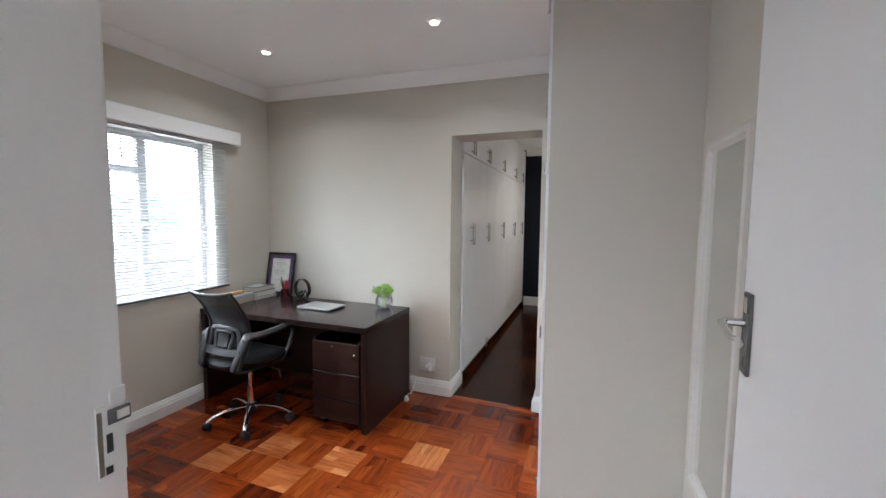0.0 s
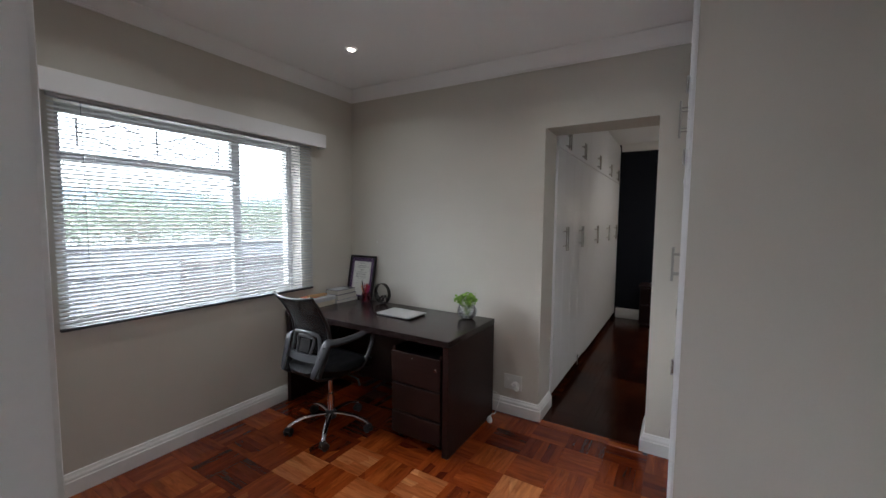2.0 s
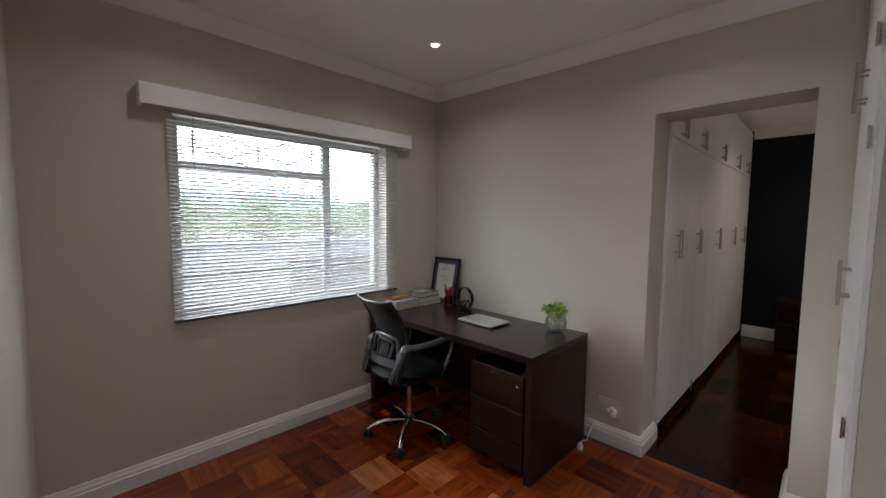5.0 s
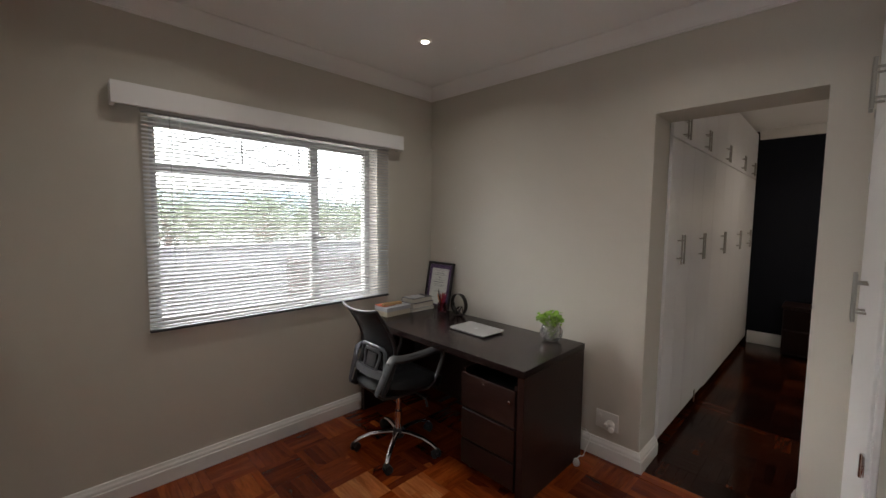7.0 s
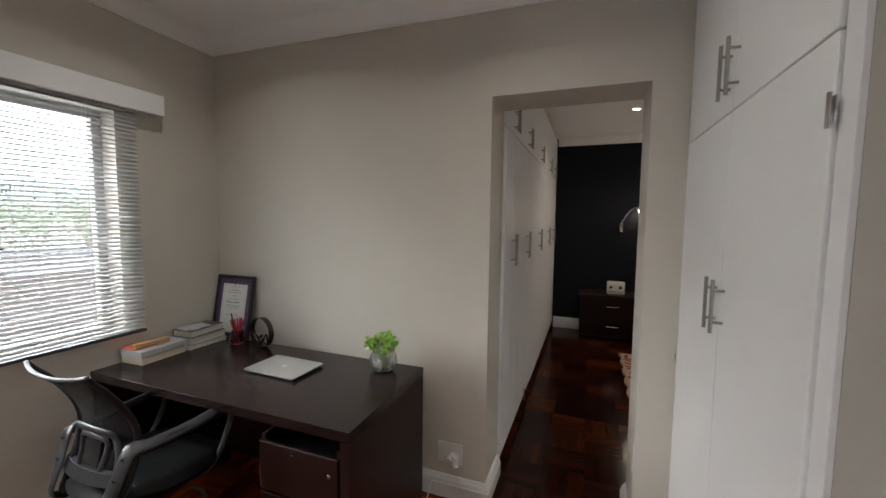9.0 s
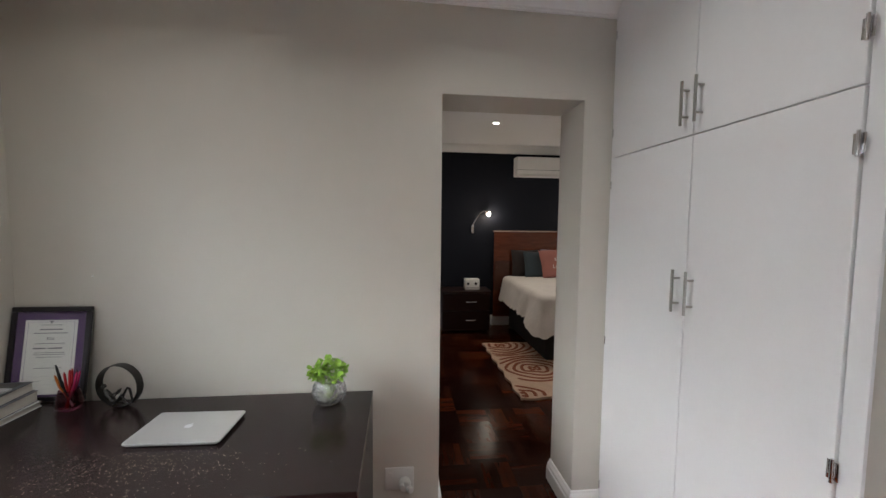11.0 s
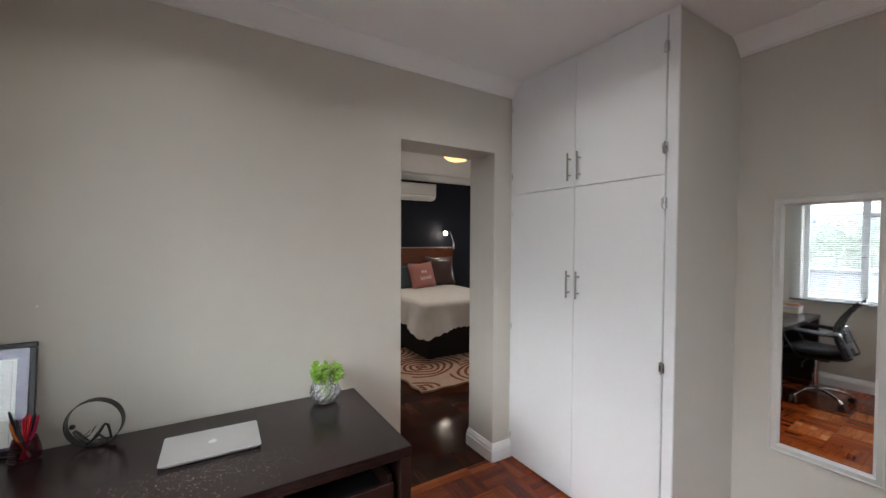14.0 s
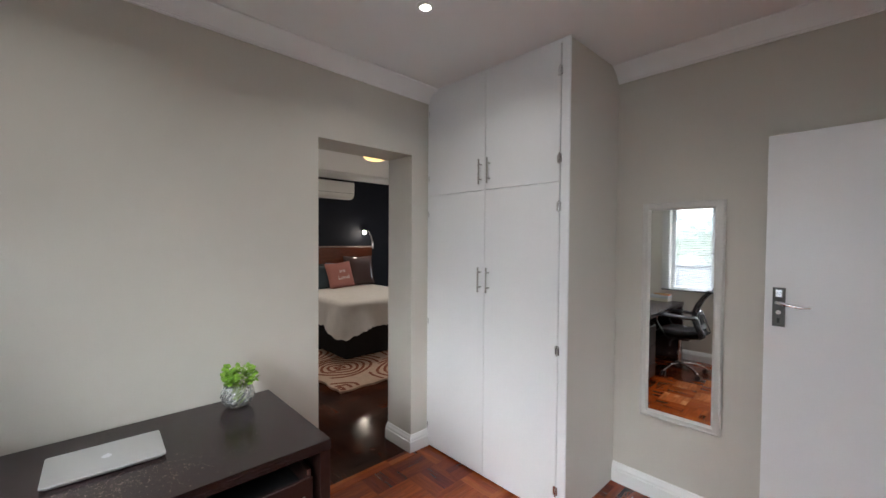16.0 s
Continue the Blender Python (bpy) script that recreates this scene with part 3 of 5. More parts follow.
# ---- desk ----
desk = thing("desk", pose(0, 0, 0), "dark wenge panel desk against the wall, top scuffed", "desk")
part("desktop", box(-2.848, -1.312, 2.167, 2.856, 0.709, 0.75, 0.0018), WENGE_TOP, desk, "scuffed dark top")
part("side_panel", box(-1.354, -1.313, 2.172, 2.852, 0.001, 0.7085, 0.0015), WENGE, desk)
part("side_panel", box(-2.842, -2.801, 2.172, 2.852, 0.001, 0.7085, 0.0015), WENGE, desk)
part("modesty_panel", box(-2.8005, -1.3545, 2.70, 2.72, 0.10, 0.7085, 0.001), WENGE, desk)
# scuffs: pale specks scratched into the top
bm = bmesh.new()
rs = random.Random(5)
for k in range(760):
    cx, cy = rs.gauss(-2.04, 0.20), rs.gauss(2.345, 0.07)
    if not (-2.7 < cx < -1.4 and 2.18 < cy < 2.46):
        continue
    if -2.15 < cx < -1.79 and cy > 2.44:
        continue
    a, l, w = rs.uniform(0, 3.14), rs.uniform(0.0008, 0.0048), rs.uniform(0.0004, 0.0011)
    c, s = math.cos(a), math.sin(a)
    bm.faces.new([bm.verts.new((cx + u * l * c - v * w * s, cy + u * l * s + v * w * c, 0.7503)) for u, v in ((-1, -0.6), (1, -1), (0.8, 1), (-1, 0.7))])
part("scuff_marks", bm, paint("bare_chip_marks", (0.23, 0.185, 0.14), 0.6), desk, "pale chips and scratches in the varnish")["kind"] = "stuff"

ped = thing("drawer_pedestal", pose(0, 0, 0), "dark wenge three-drawer pedestal under the desk", "drawer unit")
part("side_panel", box(-1.765, -1.749, 2.205, 2.69, 0.05, 0.638, 0.001), WENGE, ped)
part("side_panel", box(-1.394, -1.378, 2.205, 2.69, 0.05, 0.638, 0.001), WENGE, ped)
part("back_panel", box(-1.7485, -1.3945, 2.675, 2.69, 0.05, 0.638, 0.001), WENGE, ped)
part("base_panel", box(-1.7485, -1.3945, 2.206, 2.6745, 0.05, 0.066, 0.001), WENGE, ped)
part("tray", box(-1.7485, -1.3945, 2.215, 2.6745, 0.56, 0.572, 0.001), BLACK, ped)
for z0, z1 in ((0.052, 0.200), (0.214, 0.395), (0.409, 0.615)):
    d = part("drawer", box(-1.765, -1.378, 2.187, 2.2045, z0, z1, 0.004, 3), WENGE, ped)
    # Black strips paint the shade in the lower drawer gaps; the top drawer gets a steel tab.
    part("gap_shade_strip_and_tab", box(-1.762, -1.381, 2.1985, 2.2040, z1 + 0.0005, z1 + 0.0135) if z1 < 0.6 else box(-1.60, -1.592, 2.1855, 2.1875, 0.584, 0.590, 0.0), BLACK if z1 < 0.6 else STEEL, d)
    if z1 > 0.6:
        part("lock", lathe([(0, 0.006), (0.006, 0.006), (0.009, 0.003), (0.009, 0), (0, 0)], 16, pose(-1.417, 2.187, 0.543, 90)), CHROME, d, "chrome lock barrel", 40)
for x in (-1.73, -1.41):
    for y in (2.25, 2.64):
        part("castor", lathe([(0, -0.009), (0.022, -0.009), (0.022, 0.009), (0, 0.009)], 14, pose(x, y, 0.0225, 0, 90, 0)), BLACK, ped, "small black castor", 40)
        part("castor_stem", box(x - 0.012, x + 0.012, y - 0.012, y + 0.012, 0.0445, 0.0505), BLACK, ped)

# ---- bedroom beyond the doorway ----
BN, BE, BTOP = 6.75, 3.9, 2.655
structure("wall_bedroom_north", box(-1.6, BE, BN, BN + 0.12, 0, BTOP + 0.1), NAVY, "near-black navy painted wall")
bm = box(BE, BE + 0.12, OBACK, 4.65, 0, BTOP + 0.1)
add_box(bm, BE, BE + 0.12, 5.2, BN + 0.12, 0, BTOP + 0.1)
add_box(bm, BE, BE + 0.12, 4.65, 5.2, 0, 1.1)
add_box(bm, BE, BE + 0.12, 4.65, 5.2, 1.85, BTOP + 0.1)
structure("wall_bedroom_east", bm, WALL, "greige painted plaster wall with a window opening")
structure("wall_bedroom_west", box(-1.72, -1.6, OBACK, BN + 0.12, 0, BTOP + 0.1), WALL, "greige painted plaster wall")
structure("wall_bedroom_south", box(E + 0.1, BE, OBACK - 0.12, OBACK, 0, BTOP + 0.1), WALL, "greige painted plaster wall")
structure("ceiling_bedroom", box(-1.72, BE + 0.12, OBACK + 0.001, BN + 0.12, BTOP, BTOP + 0.12), CEIL, "white painted plaster ceiling")
BCORN = [(o * 1.1, z - TOP + BTOP - (0.016 if z < TOP - 0.05 else 0)) for o, z in CORNICE]
structure("cornice", add_run(bmesh.new(), BCORN, (-0.96, BN, 0), (BE, BN, 0), (0, -1, 0)), TRIM, "white moulded plaster cornice", 40)
BSK = [(o, z * 1.25) for o, z in SKIRT]
structure("baseboard", add_run(bmesh.new(), BSK, (-0.96, BN, 0), (BE, BN, 0), (0, -1, 0)), TRIM, "white moulded wooden skirting board", 40)

# wardrobes along the passage side
row = [3.238, 3.775, 4.46, 5.26, 6.02, 6.70]
meets = [3.48, 4.07, 4.86, 5.67, 6.34]
for k, meet in enumerate(meets):
    y0, y1 = row[k], row[k + 1]
    wd = thing("wardrobe", pose(0, 0, 0), "white full-height fitted wardrobe with bar handles", "wardrobe", "row of fitted wardrobes")
    low = 0.10 if k < 2 else 0.085
    part("carcass", box(-1.598, -0.992, y0 + 0.001, y1 - 0.001, low, 2.62), DOOR_WHITE, wd)
    part("plinth", box(-1.598, -1.03, y0 + 0.001, y1 - 0.001, 0.001, low), WENGE, wd, "dark recessed plinth")
    for a, b, s in ((y0 + 0.002, meet - 0.0015, -1), (meet + 0.0015, y1 - 0.002, 1)):
        d = part("lower_door", box(-0.991, -0.972, a, b, low, 2.058, 0.002), DOOR_WHITE, wd)
        bar_handle("handle", d, pose(-0.972, meet + s * 0.03, 1.345, 0, 0, 180), 0.2)
        d = part("upper_door", box(-0.991, -0.972, a, b, 2.068, 2.615, 0.002), DOOR_WHITE, wd)
        bar_handle("handle", d, pose(-0.972, meet + s * 0.03, 2.15, 0, 0, 180), 0.15)
part("loose_edge_strip", box(-0.968, -0.962, 4.125, 4.15, 0.06, 0.16, 0.001), STEEL, wd, "loose metal strip at the wardrobe foot")

# bed
OAK_RED = paint("polished_cherry_veneer", (0.105, 0.026, 0.012), 0.13, vary=0.4, scale=3, fine=24, stretch=(2, 14, 14), bump=0.05, coat=0.5)
COVER = paint("white_woven_bedspread", (0.68, 0.635, 0.59), 0.9, vary=0.09, scale=9, fine=70, bump=0.9, depth=0.012)
BEDBASE = paint("charcoal_bed_base", (0.010, 0.009, 0.010), 0.8, vary=0.2, fine=200, bump=0.3)
bed = thing("double_bed", pose(0, 0, 0), "double bed with cherry headboard and a white scalloped bedspread", "bed")
part("base", box(0.42, 1.64, 5.13, 6.62, 0.02, 0.40, 0.02), BEDBASE, bed, "charcoal upholstered base")
for x in (0.47, 1.59):
    for y in (5.18, 6.5):
        part("leg", lathe([(0, 0), (0.03, 0), (0.035, 0.021), (0, 0.021)], 14, pose(x, y, 0.001)), BLACK, bed)
part("mattress", box(0.33, 1.73, 5.0, 6.64, 0.401, 0.742, 0.09, 4), COVER, bed, "", 60)
# headboard: veneered panel with a thin pale top edge and two padded sections
hb = part("headboard", box(0.19, 1.79, 6.655, 6.70, 0.15, 1.405, 0.006), OAK_RED, bed, "polished cherry headboard")
part("top_edge", box(0.18, 1.80, 6.65, 6.705, 1.4055, 1.425, 0.004), paint("pale_edge", (0.35, 0.25, 0.2), 0.25), hb)
part("lower_rail", box(0.20, 1.78, 6.635, 6.6545, 0.55, 0.98, 0.008), paint("dark_cherry_panel", (0.06, 0.018, 0.01), 0.25, vary=0.3, fine=20, stretch=(2, 12, 12)), hb)
# bedspread draped over the mattress, its hem scalloped
bm = bmesh.new()
x0, x1, y0, y1, top = 0.315, 1.745, 4.985, 6.56, 0.768
loop = []
per = [(x0, y1), (x0, y0), (x1, y0), (x1, y1)]
pts = []
for (ax, ay), (bx, by), nrm in zip(per, per[1:], ((-1, 0), (0, -1), (1, 0))):
    n = 64
    for i in range(n):
        f = i / n
        pts.append((ax + (bx - ax) * f, ay + (by - ay) * f, nrm))
pts.append((x1, y1, (1, 0)))


def rounded(x, y, r=0.16):
    """Pulls the two foot corners of the bed's outline in to a round."""
    for cx, s in ((x0 + r, -1), (x1 - r, 1)):
        dx, dy = (x - cx) * s, y0 + r - y
        if dx > 0 and dy > 0:
            k = max(dx, dy) / math.hypot(dx, dy)
            return cx + s * dx * k, y0 + r - dy * k
    return x, y


pts = [(*rounded(px, py), nrm) for px, py, nrm in pts]
ROLL = 0.07
ringlist = []
run = 0.0
for i, (px, py, nrm) in enumerate(pts):
    if i:
        run += math.hypot(px - pts[i - 1][0], py - pts[i - 1][1])
    qa, qb = pts[max(0, i - 2)], pts[min(len(pts) - 1, i + 2)]
    tx, ty = qb[0] - qa[0], qb[1] - qa[1]
    nx, ny = ty / math.hypot(tx, ty), -tx / math.hypot(tx, ty)
    corner = max(0.0, 1 - min(math.hypot(px - x0, py - y0), math.hypot(px - x1, py - y0)) / 0.35)
    drop = 0.315 + 0.19 * corner ** 2.2 + 0.026 * abs(math.sin(run * math.pi / 0.085)) + 0.02 * noise.noise((run * 3, 0, 0))
    col = [bm.verts.new((px - nx * (ROLL + 0.012), py - ny * (ROLL + 0.012), top + 0.001))]
    for j in range(1, 7):
        a = j / 6 * math.pi / 2
        out = 0.014 - ROLL + ROLL * math.sin(a)
        col.append(bm.verts.new((px + nx * out, py + ny * out, top - ROLL * (1 - math.cos(a)) + 0.004 * noise.noise((run * 5, j * 0.4, 2)))))
    for j in range(1, 14):
        f = j / 13
        fold = 0.022 * f * math.sin(run * 15 + 2.5 * noise.noise((run * 2, 1, 0))) * (1 + 1.5 * corner)
        out = 0.014 + (0.05 + 0.10 * corner) * f ** 1.2 + fold
        col.append(bm.verts.new((px + nx * out, py + ny * out, top - ROLL - (drop - ROLL) * f)))
    ringlist.append(col)
for a, b in zip(ringlist, ringlist[1:]):
    for j in range(len(a) - 1):
        bm.faces.new((a[j], b[j], b[j + 1], a[j + 1]))
nx_, ny_ = 30, 34
gx0, gx1, gy0 = x0 + ROLL, x1 - ROLL, y0 + ROLL
grid = [[bm.verts.new((gx0 + (gx1 - gx0) * i / nx_, gy0 + (y1 - gy0) * j / ny_, top + (0.010 * noise.noise((i * 0.35, j * 0.35, 3)) + 0.004 * noise.noise((i * 0.9, j * 0.9, 7))) * min(1, i / 3, (nx_ - i) / 3, j / 3))) for j in range(ny_ + 1)] for i in range(nx_ + 1)]
for i in range(nx_):
    for j in range(ny_):
        if not (j == 0 and i in (0, nx_ - 1)):
            bm.faces.new((grid[i][j], grid[i + 1][j], grid[i + 1][j + 1], grid[i][j + 1]))
bmesh.ops.remove_doubles(bm, verts=bm.verts, dist=0.002)
bmesh.ops.recalc_face_normals(bm, faces=bm.faces)
spread = tagged(part("bedspread", bm, COVER, None, "", 60), "white textured bedspread with a scalloped hem, hanging over the bed", "bedspread")


def cushion(w, h, d, n=14):
    bm = bmesh.new()
    sides = []
    for s in (-1, 1):
        g = []
        for i in range(n + 1):
            r = []
            for j in range(n + 1):
                u, v = 2 * i / n - 1, 2 * j / n - 1
                k = max(0.0, (1 - u ** 4) * (1 - v ** 4)) ** 0.5
                pinch = 1 - 0.07 * (1 - abs(u * v)) * max(abs(u), abs(v)) ** 2
                r.append(bm.verts.new((u * w / 2 * pinch, s * d / 2 * k + 0.006 * noise.noise((u * 2, v * 2, s)) * k, v * h / 2 * pinch)))
            g.append(r)
        sides.append(g)
        for i in range(n):
            for j in range(n):
                f = (g[i][j], g[i + 1][j], g[i + 1][j + 1], g[i][j + 1])
                bm.faces.new(f if s < 0 else f[::-1])
    bmesh.ops.remove_doubles(bm, verts=bm.verts, dist=0.0006)
    return bm


def text_mesh(body, size, material, parent, m, name="lettering", label="", extrude=0.0004):
    cu = bpy.data.curves.new(name, "FONT")
    cu.body, cu.size, cu.extrude, cu.align_x = body, size, extrude, "CENTER"
    tmp = bpy.data.objects.new(name, cu)
    me = bpy.data.meshes.new_from_object(tmp)
    bpy.data.objects.remove(tmp)
    me.materials.clear()
    me.materials.append(material)
    ob = new(name, me)
    ob.parent = parent
    ob.matrix_local = m
    if label:
        ob["label"] = label
    return ob


ROSE = paint("dusty_rose_fabric", (0.33, 0.135, 0.11), 0.9, vary=0.1, fine=260, bump=0.4)
TEAL = paint("teal_grey_fabric", (0.035, 0.05, 0.06), 0.9, vary=0.15, fine=260, bump=0.4)
DARKSATIN = paint("dark_brown_satin", (0.05, 0.026, 0.024), 0.2, vary=0.1, fine=120, bump=0.3)
MAUVE = paint("mauve_grey_fabric", (0.19, 0.155, 0.175), 0.9, vary=0.15, fine=260, bump=0.4)
DARKPIL = paint("dark_brown_pillow", (0.014, 0.008, 0.007), 0.8, vary=0.2, fine=200, bump=0.3)
cu1 = tagged(part("cushion", cushion(0.47, 0.42, 0.15), ROSE, None, "", 60), "dusty rose cushion with white lettering on the bed", "cushion")
cu1.matrix_world = pose(1.04, 6.42, 0.965, -16, -5, 6)
PALETEXT = paint("cream_print", (0.75, 0.7, 0.66), 0.8)
text_mesh("are", 0.085, PALETEXT, cu1, pose(0.0, -0.084, 0.03, 90), "lettering", "cream lettering")
text_mesh("Loved", 0.085, PALETEXT, cu1, pose(0.01, -0.083, -0.075, 90), "lettering", "cream lettering")
for mat, w, h, x, y, z, rx, rz, lab in [(TEAL, 0.42, 0.40, 0.80, 6.50, 0.935, -14, 5, "teal grey cushion on the bed"), (DARKSATIN, 0.55, 0.50, 1.46, 6.53, 1.02, -14, -3, "dark brown satin pillow against the headboard"),
                                        (DARKPIL, 0.46, 0.40, 0.66, 6.58, 0.95, -10, 4, "dark brown cushion against the headboard"), (MAUVE, 0.44, 0.42, 1.09, 6.53, 0.955, -15, -2, "mauve grey cushion on the bed")]:
    c = tagged(part("cushion", cushion(w, h, 0.14), mat, None, "", 60), lab, "cushion", "cushions on the bed")
    c.matrix_world = pose(x, y, z, rx, 0, rz)

# rug
RUG_T = paint("terracotta_pile", (0.20, 0.052, 0.019), 0.95, vary=0.2, scale=14, fine=300, bump=0.9, depth=0.004)
RUG_C = paint("cream_pile", (0.52, 0.36, 0.26), 0.95, vary=0.12, scale=14, fine=300, bump=0.9, depth=0.004)
rug = thing("rug", pose(0, 0, 0), "cream rug with terracotta swirls beside the bed", "rug")
bm = bmesh.new()
edge = [(-0.14 + 0.012 * math.sin(i * 0.9), 4.25 + 1.55 * i / 40) for i in range(41)]
edge += [(-0.14 + 2.04 * i / 50, 5.8 + 0.01 * math.sin(i * 0.9)) for i in range(1, 50)]
edge += [(1.9, 5.8 - 1.55 * i / 20) for i in range(21)]
edge += [(1.9 - 2.04 * i / 50, 4.25 + 0.012 * math.sin(i * 0.9)) for i in range(1, 50)]
lo = [bm.verts.new((x, y, 0.0012)) for x, y in edge]
hi = [bm.verts.new((x, y, 0.022)) for x, y in edge]
for k in range(len(edge)):
    j = (k + 1) % len(edge)
    bm.faces.new((lo[k], lo[j], hi[j], hi[k]))
bm.faces.new(hi)
bmesh.ops.recalc_face_normals(bm, faces=bm.faces)
part("backing", bm, RUG_C, rug, "cream pile")


def band(pts, w, z0, z1):
    bm = bmesh.new()
    ring = []
    for i, p in enumerate(pts):
        a, b = Vector(pts[max(0, i - 1)]), Vector(pts[min(len(pts) - 1, i + 1)])
        d = (b - a).normalized()
        s = Vector((-d.y, d.x)) * w / 2
        ww = 0.35 if i in (0, len(pts) - 1) else 1
        ring.append([bm.verts.new((p[0] + q * s.x * ww, p[1] + q * s.y * ww, z)) for q, z in ((-1, z0), (-0.7, z1), (0.7, z1), (1, z0))])
    for a, b in zip(ring, ring[1:]):
        for k in range(3):
            bm.faces.new((a[k], a[k + 1], b[k + 1], b[k]))
    return bm


def inside(p):
    return -0.12 < p[0] < 1.88 and 4.27 < p[1] < 5.78


for cx, cy, n in ((0.22, 4.92, 9), (0.85, 4.42, 8), (0.05, 5.7, 6), (1.5, 5.0, 7), (-0.12, 4.32, 3)):
    for k in range(n):
        r = 0.04 + 0.068 * k
        run_ = []
        for i in range(73):
            a = 2 * math.pi * i / 72 + k
            p = (cx + r * 1.25 * math.cos(a), cy + r * math.sin(a) + 0.02 * math.sin(3 * a + k))
            mine = min(((p[0] - qx) ** 2 / 1.56 + (p[1] - qy) ** 2, qx) for qx, qy in ((0.22, 4.92), (0.85, 4.42), (0.05, 5.7), (1.5, 5.0), (-0.12, 4.32)))[1]
            if inside(p) and abs(mine - cx) < 1e-6:
                run_.append(p)
            else:
                if len(run_) > 4:
                    part("swirl", band(run_, 0.037, 0.0215, 0.0245), RUG_T, rug, "terracotta line")
                run_ = []
        if len(run_) > 4:
            part("swirl", band(run_, 0.037, 0.0215, 0.0245), RUG_T, rug, "terracotta line")

# bedside cabinet with radio
bs = thing("bedside_cabinet", pose(0, 0, 0), "dark wooden two-drawer bedside cabinet against the navy wall", "bedside cabinet")
part("body", box(-0.60, 0.07, 6.33, 6.715, 0.03, 0.565, 0.004), WENGE, bs)
part("top", box(-0.615, 0.085, 6.315, 6.72, 0.5655, 0.588, 0.004), WENGE, bs)
for z0, z1 in ((0.33, 0.55), (0.06, 0.31)):
    d = part("drawer", box(-0.59, 0.06, 6.312, 6.3295, z0, z1, 0.003), paint("dark_cherry_drawer", (0.013, 0.004, 0.003), 0.5, spec=0.15, vary=0.3), bs)
    part("handle", tube([(-0.27, 6.31, (z0 + z1) / 2), (-0.25, 6.295, (z0 + z1) / 2), (-0.15, 6.295, (z0 + z1) / 2), (-0.13, 6.31, (z0 + z1) / 2)], 0.009, seg=8), CHROME, d, "chrome drawer pull", 50)
ra = thing("clock_radio", pose(-0.17, 6.48, 0.5885), "small silver clock radio on the bedside cabinet", "clock radio")
part("case", box(-0.105, 0.105, -0.06, 0.06, 0.001, 0.155, 0.012, 3), PLASTIC, ra, "", 40)
part("dial", lathe([(0, 0), (0.018, 0), (0.018, 0.006), (0, 0.006)], 18, pose(-0.06, -0.06, 0.09, 90)), BLACK, ra, "dark round dial", 40)
part("speaker_slot", box(-0.09, 0.09, -0.0615, -0.0595, 0.03, 0.036), GREYPL, ra)
part("dial", lathe([(0, 0), (0.02, 0), (0.02, 0.006), (0, 0.006)], 18, pose(0.05, -0.06, 0.09, 90)), BLACK, ra, "dark round dial", 40)

# wall-mounted reading lamps
BULB = glow("warm_bulb", (1.0, 0.84, 0.62), 25.0)
for x in (-0.12, 1.845):
    s = 1 if x < 1 else -1
    lamp = thing("reading_lamp", pose(x, BN, 1.45), "chrome gooseneck reading lamp on the navy wall, lit", "wall lamp", "reading lamps")
    part("wall_plate", box(-0.02, 0.02, -0.03, -0.001, -0.07, 0.05, 0.006), CHROME, lamp, "", 40)
    arc = [(s * 0.16 * f, -0.03 - 0.05 * f, 0.05 + 0.20 * math.sin(f * math.pi / 2)) for f in [i / 10 for i in range(11)]]
    part("neck", tube([(0, -0.02, 0.0)] + arc, 0.008, seg=8), CHROME, lamp, "", 50)
    part("shade", lathe([(0.012, 0.03), (0.02, 0.025), (0.034, -0.03), (0.031, -0.03), (0.018, 0.02)], 18, pose(s * 0.19, -0.09, 0.235, 0, 0, 0) @ pose(0, 0, 0, 0, -s * 70, 0)), CHROME, lamp, "", 50)
    part("bulb", lathe([(0, -0.032), (0.02, -0.026), (0.029, 0), (0.02, 0.024), (0, 0.03)], 16, pose(s * 0.215, -0.10, 0.215)), BULB, lamp, "glowing warm bulb", 60)
    point_light("reading_lamp_light", (x + s * 0.23, BN - 0.17, 1.64), 0.8, (1.0, 0.80, 0.60), 0.035)

# air conditioner
ac = thing("air_conditioner", pose(0.93, BN, 2.35), "white split air conditioner high on the navy wall", "air conditioner")
bm = bmesh.new()
sec = [(0, -0.138), (-0.10, -0.138), (-0.155, -0.118), (-0.185, -0.08), (-0.195, -0.02), (-0.195, 0.11), (-0.18, 0.135), (0, 0.138)]
add_run(bm, [(-o, z) for o, z in sec], (-0.445, -0.001, 0), (0.445, -0.001, 0), (0, -1, 0))
part("body", bm, PLASTIC, ac, "", 35)
part("louvre", box(-0.40, 0.40, -0.172, -0.118, -0.135, -0.128, 0.002, m=pose(0, 0, 0, -0)), PLASTIC, ac)
part("grille_line", box(-0.443, 0.443, -0.1965, -0.1945, -0.052, -0.048), GREYPL, ac)

# bedroom ceiling lights
cl = thing("ceiling_light", pose(0.85, 5.13, BTOP), "round amber glass ceiling light, lit", "ceiling light")
part("dish", lathe([(0.0, -0.085), (0.06, -0.08), (0.12, -0.062), (0.16, -0.03), (0.17, -0.012), (0.165, -0.008), (0, -0.008)], 28), glow("amber_shade", (1.0, 0.62, 0.20), 0.6), cl, "amber glass dish", 50)
part("rim", lathe([(0.15, -0.001), (0.178, -0.001), (0.178, -0.014), (0.168, -0.014), (0.15, -0.001)], 28), STEEL, cl, "", 40)
area_light("ceiling_light_lamp", pose(0.85, 5.13, BTOP - 0.10), 0.24, 1.2, (1.0, 0.88, 0.74))
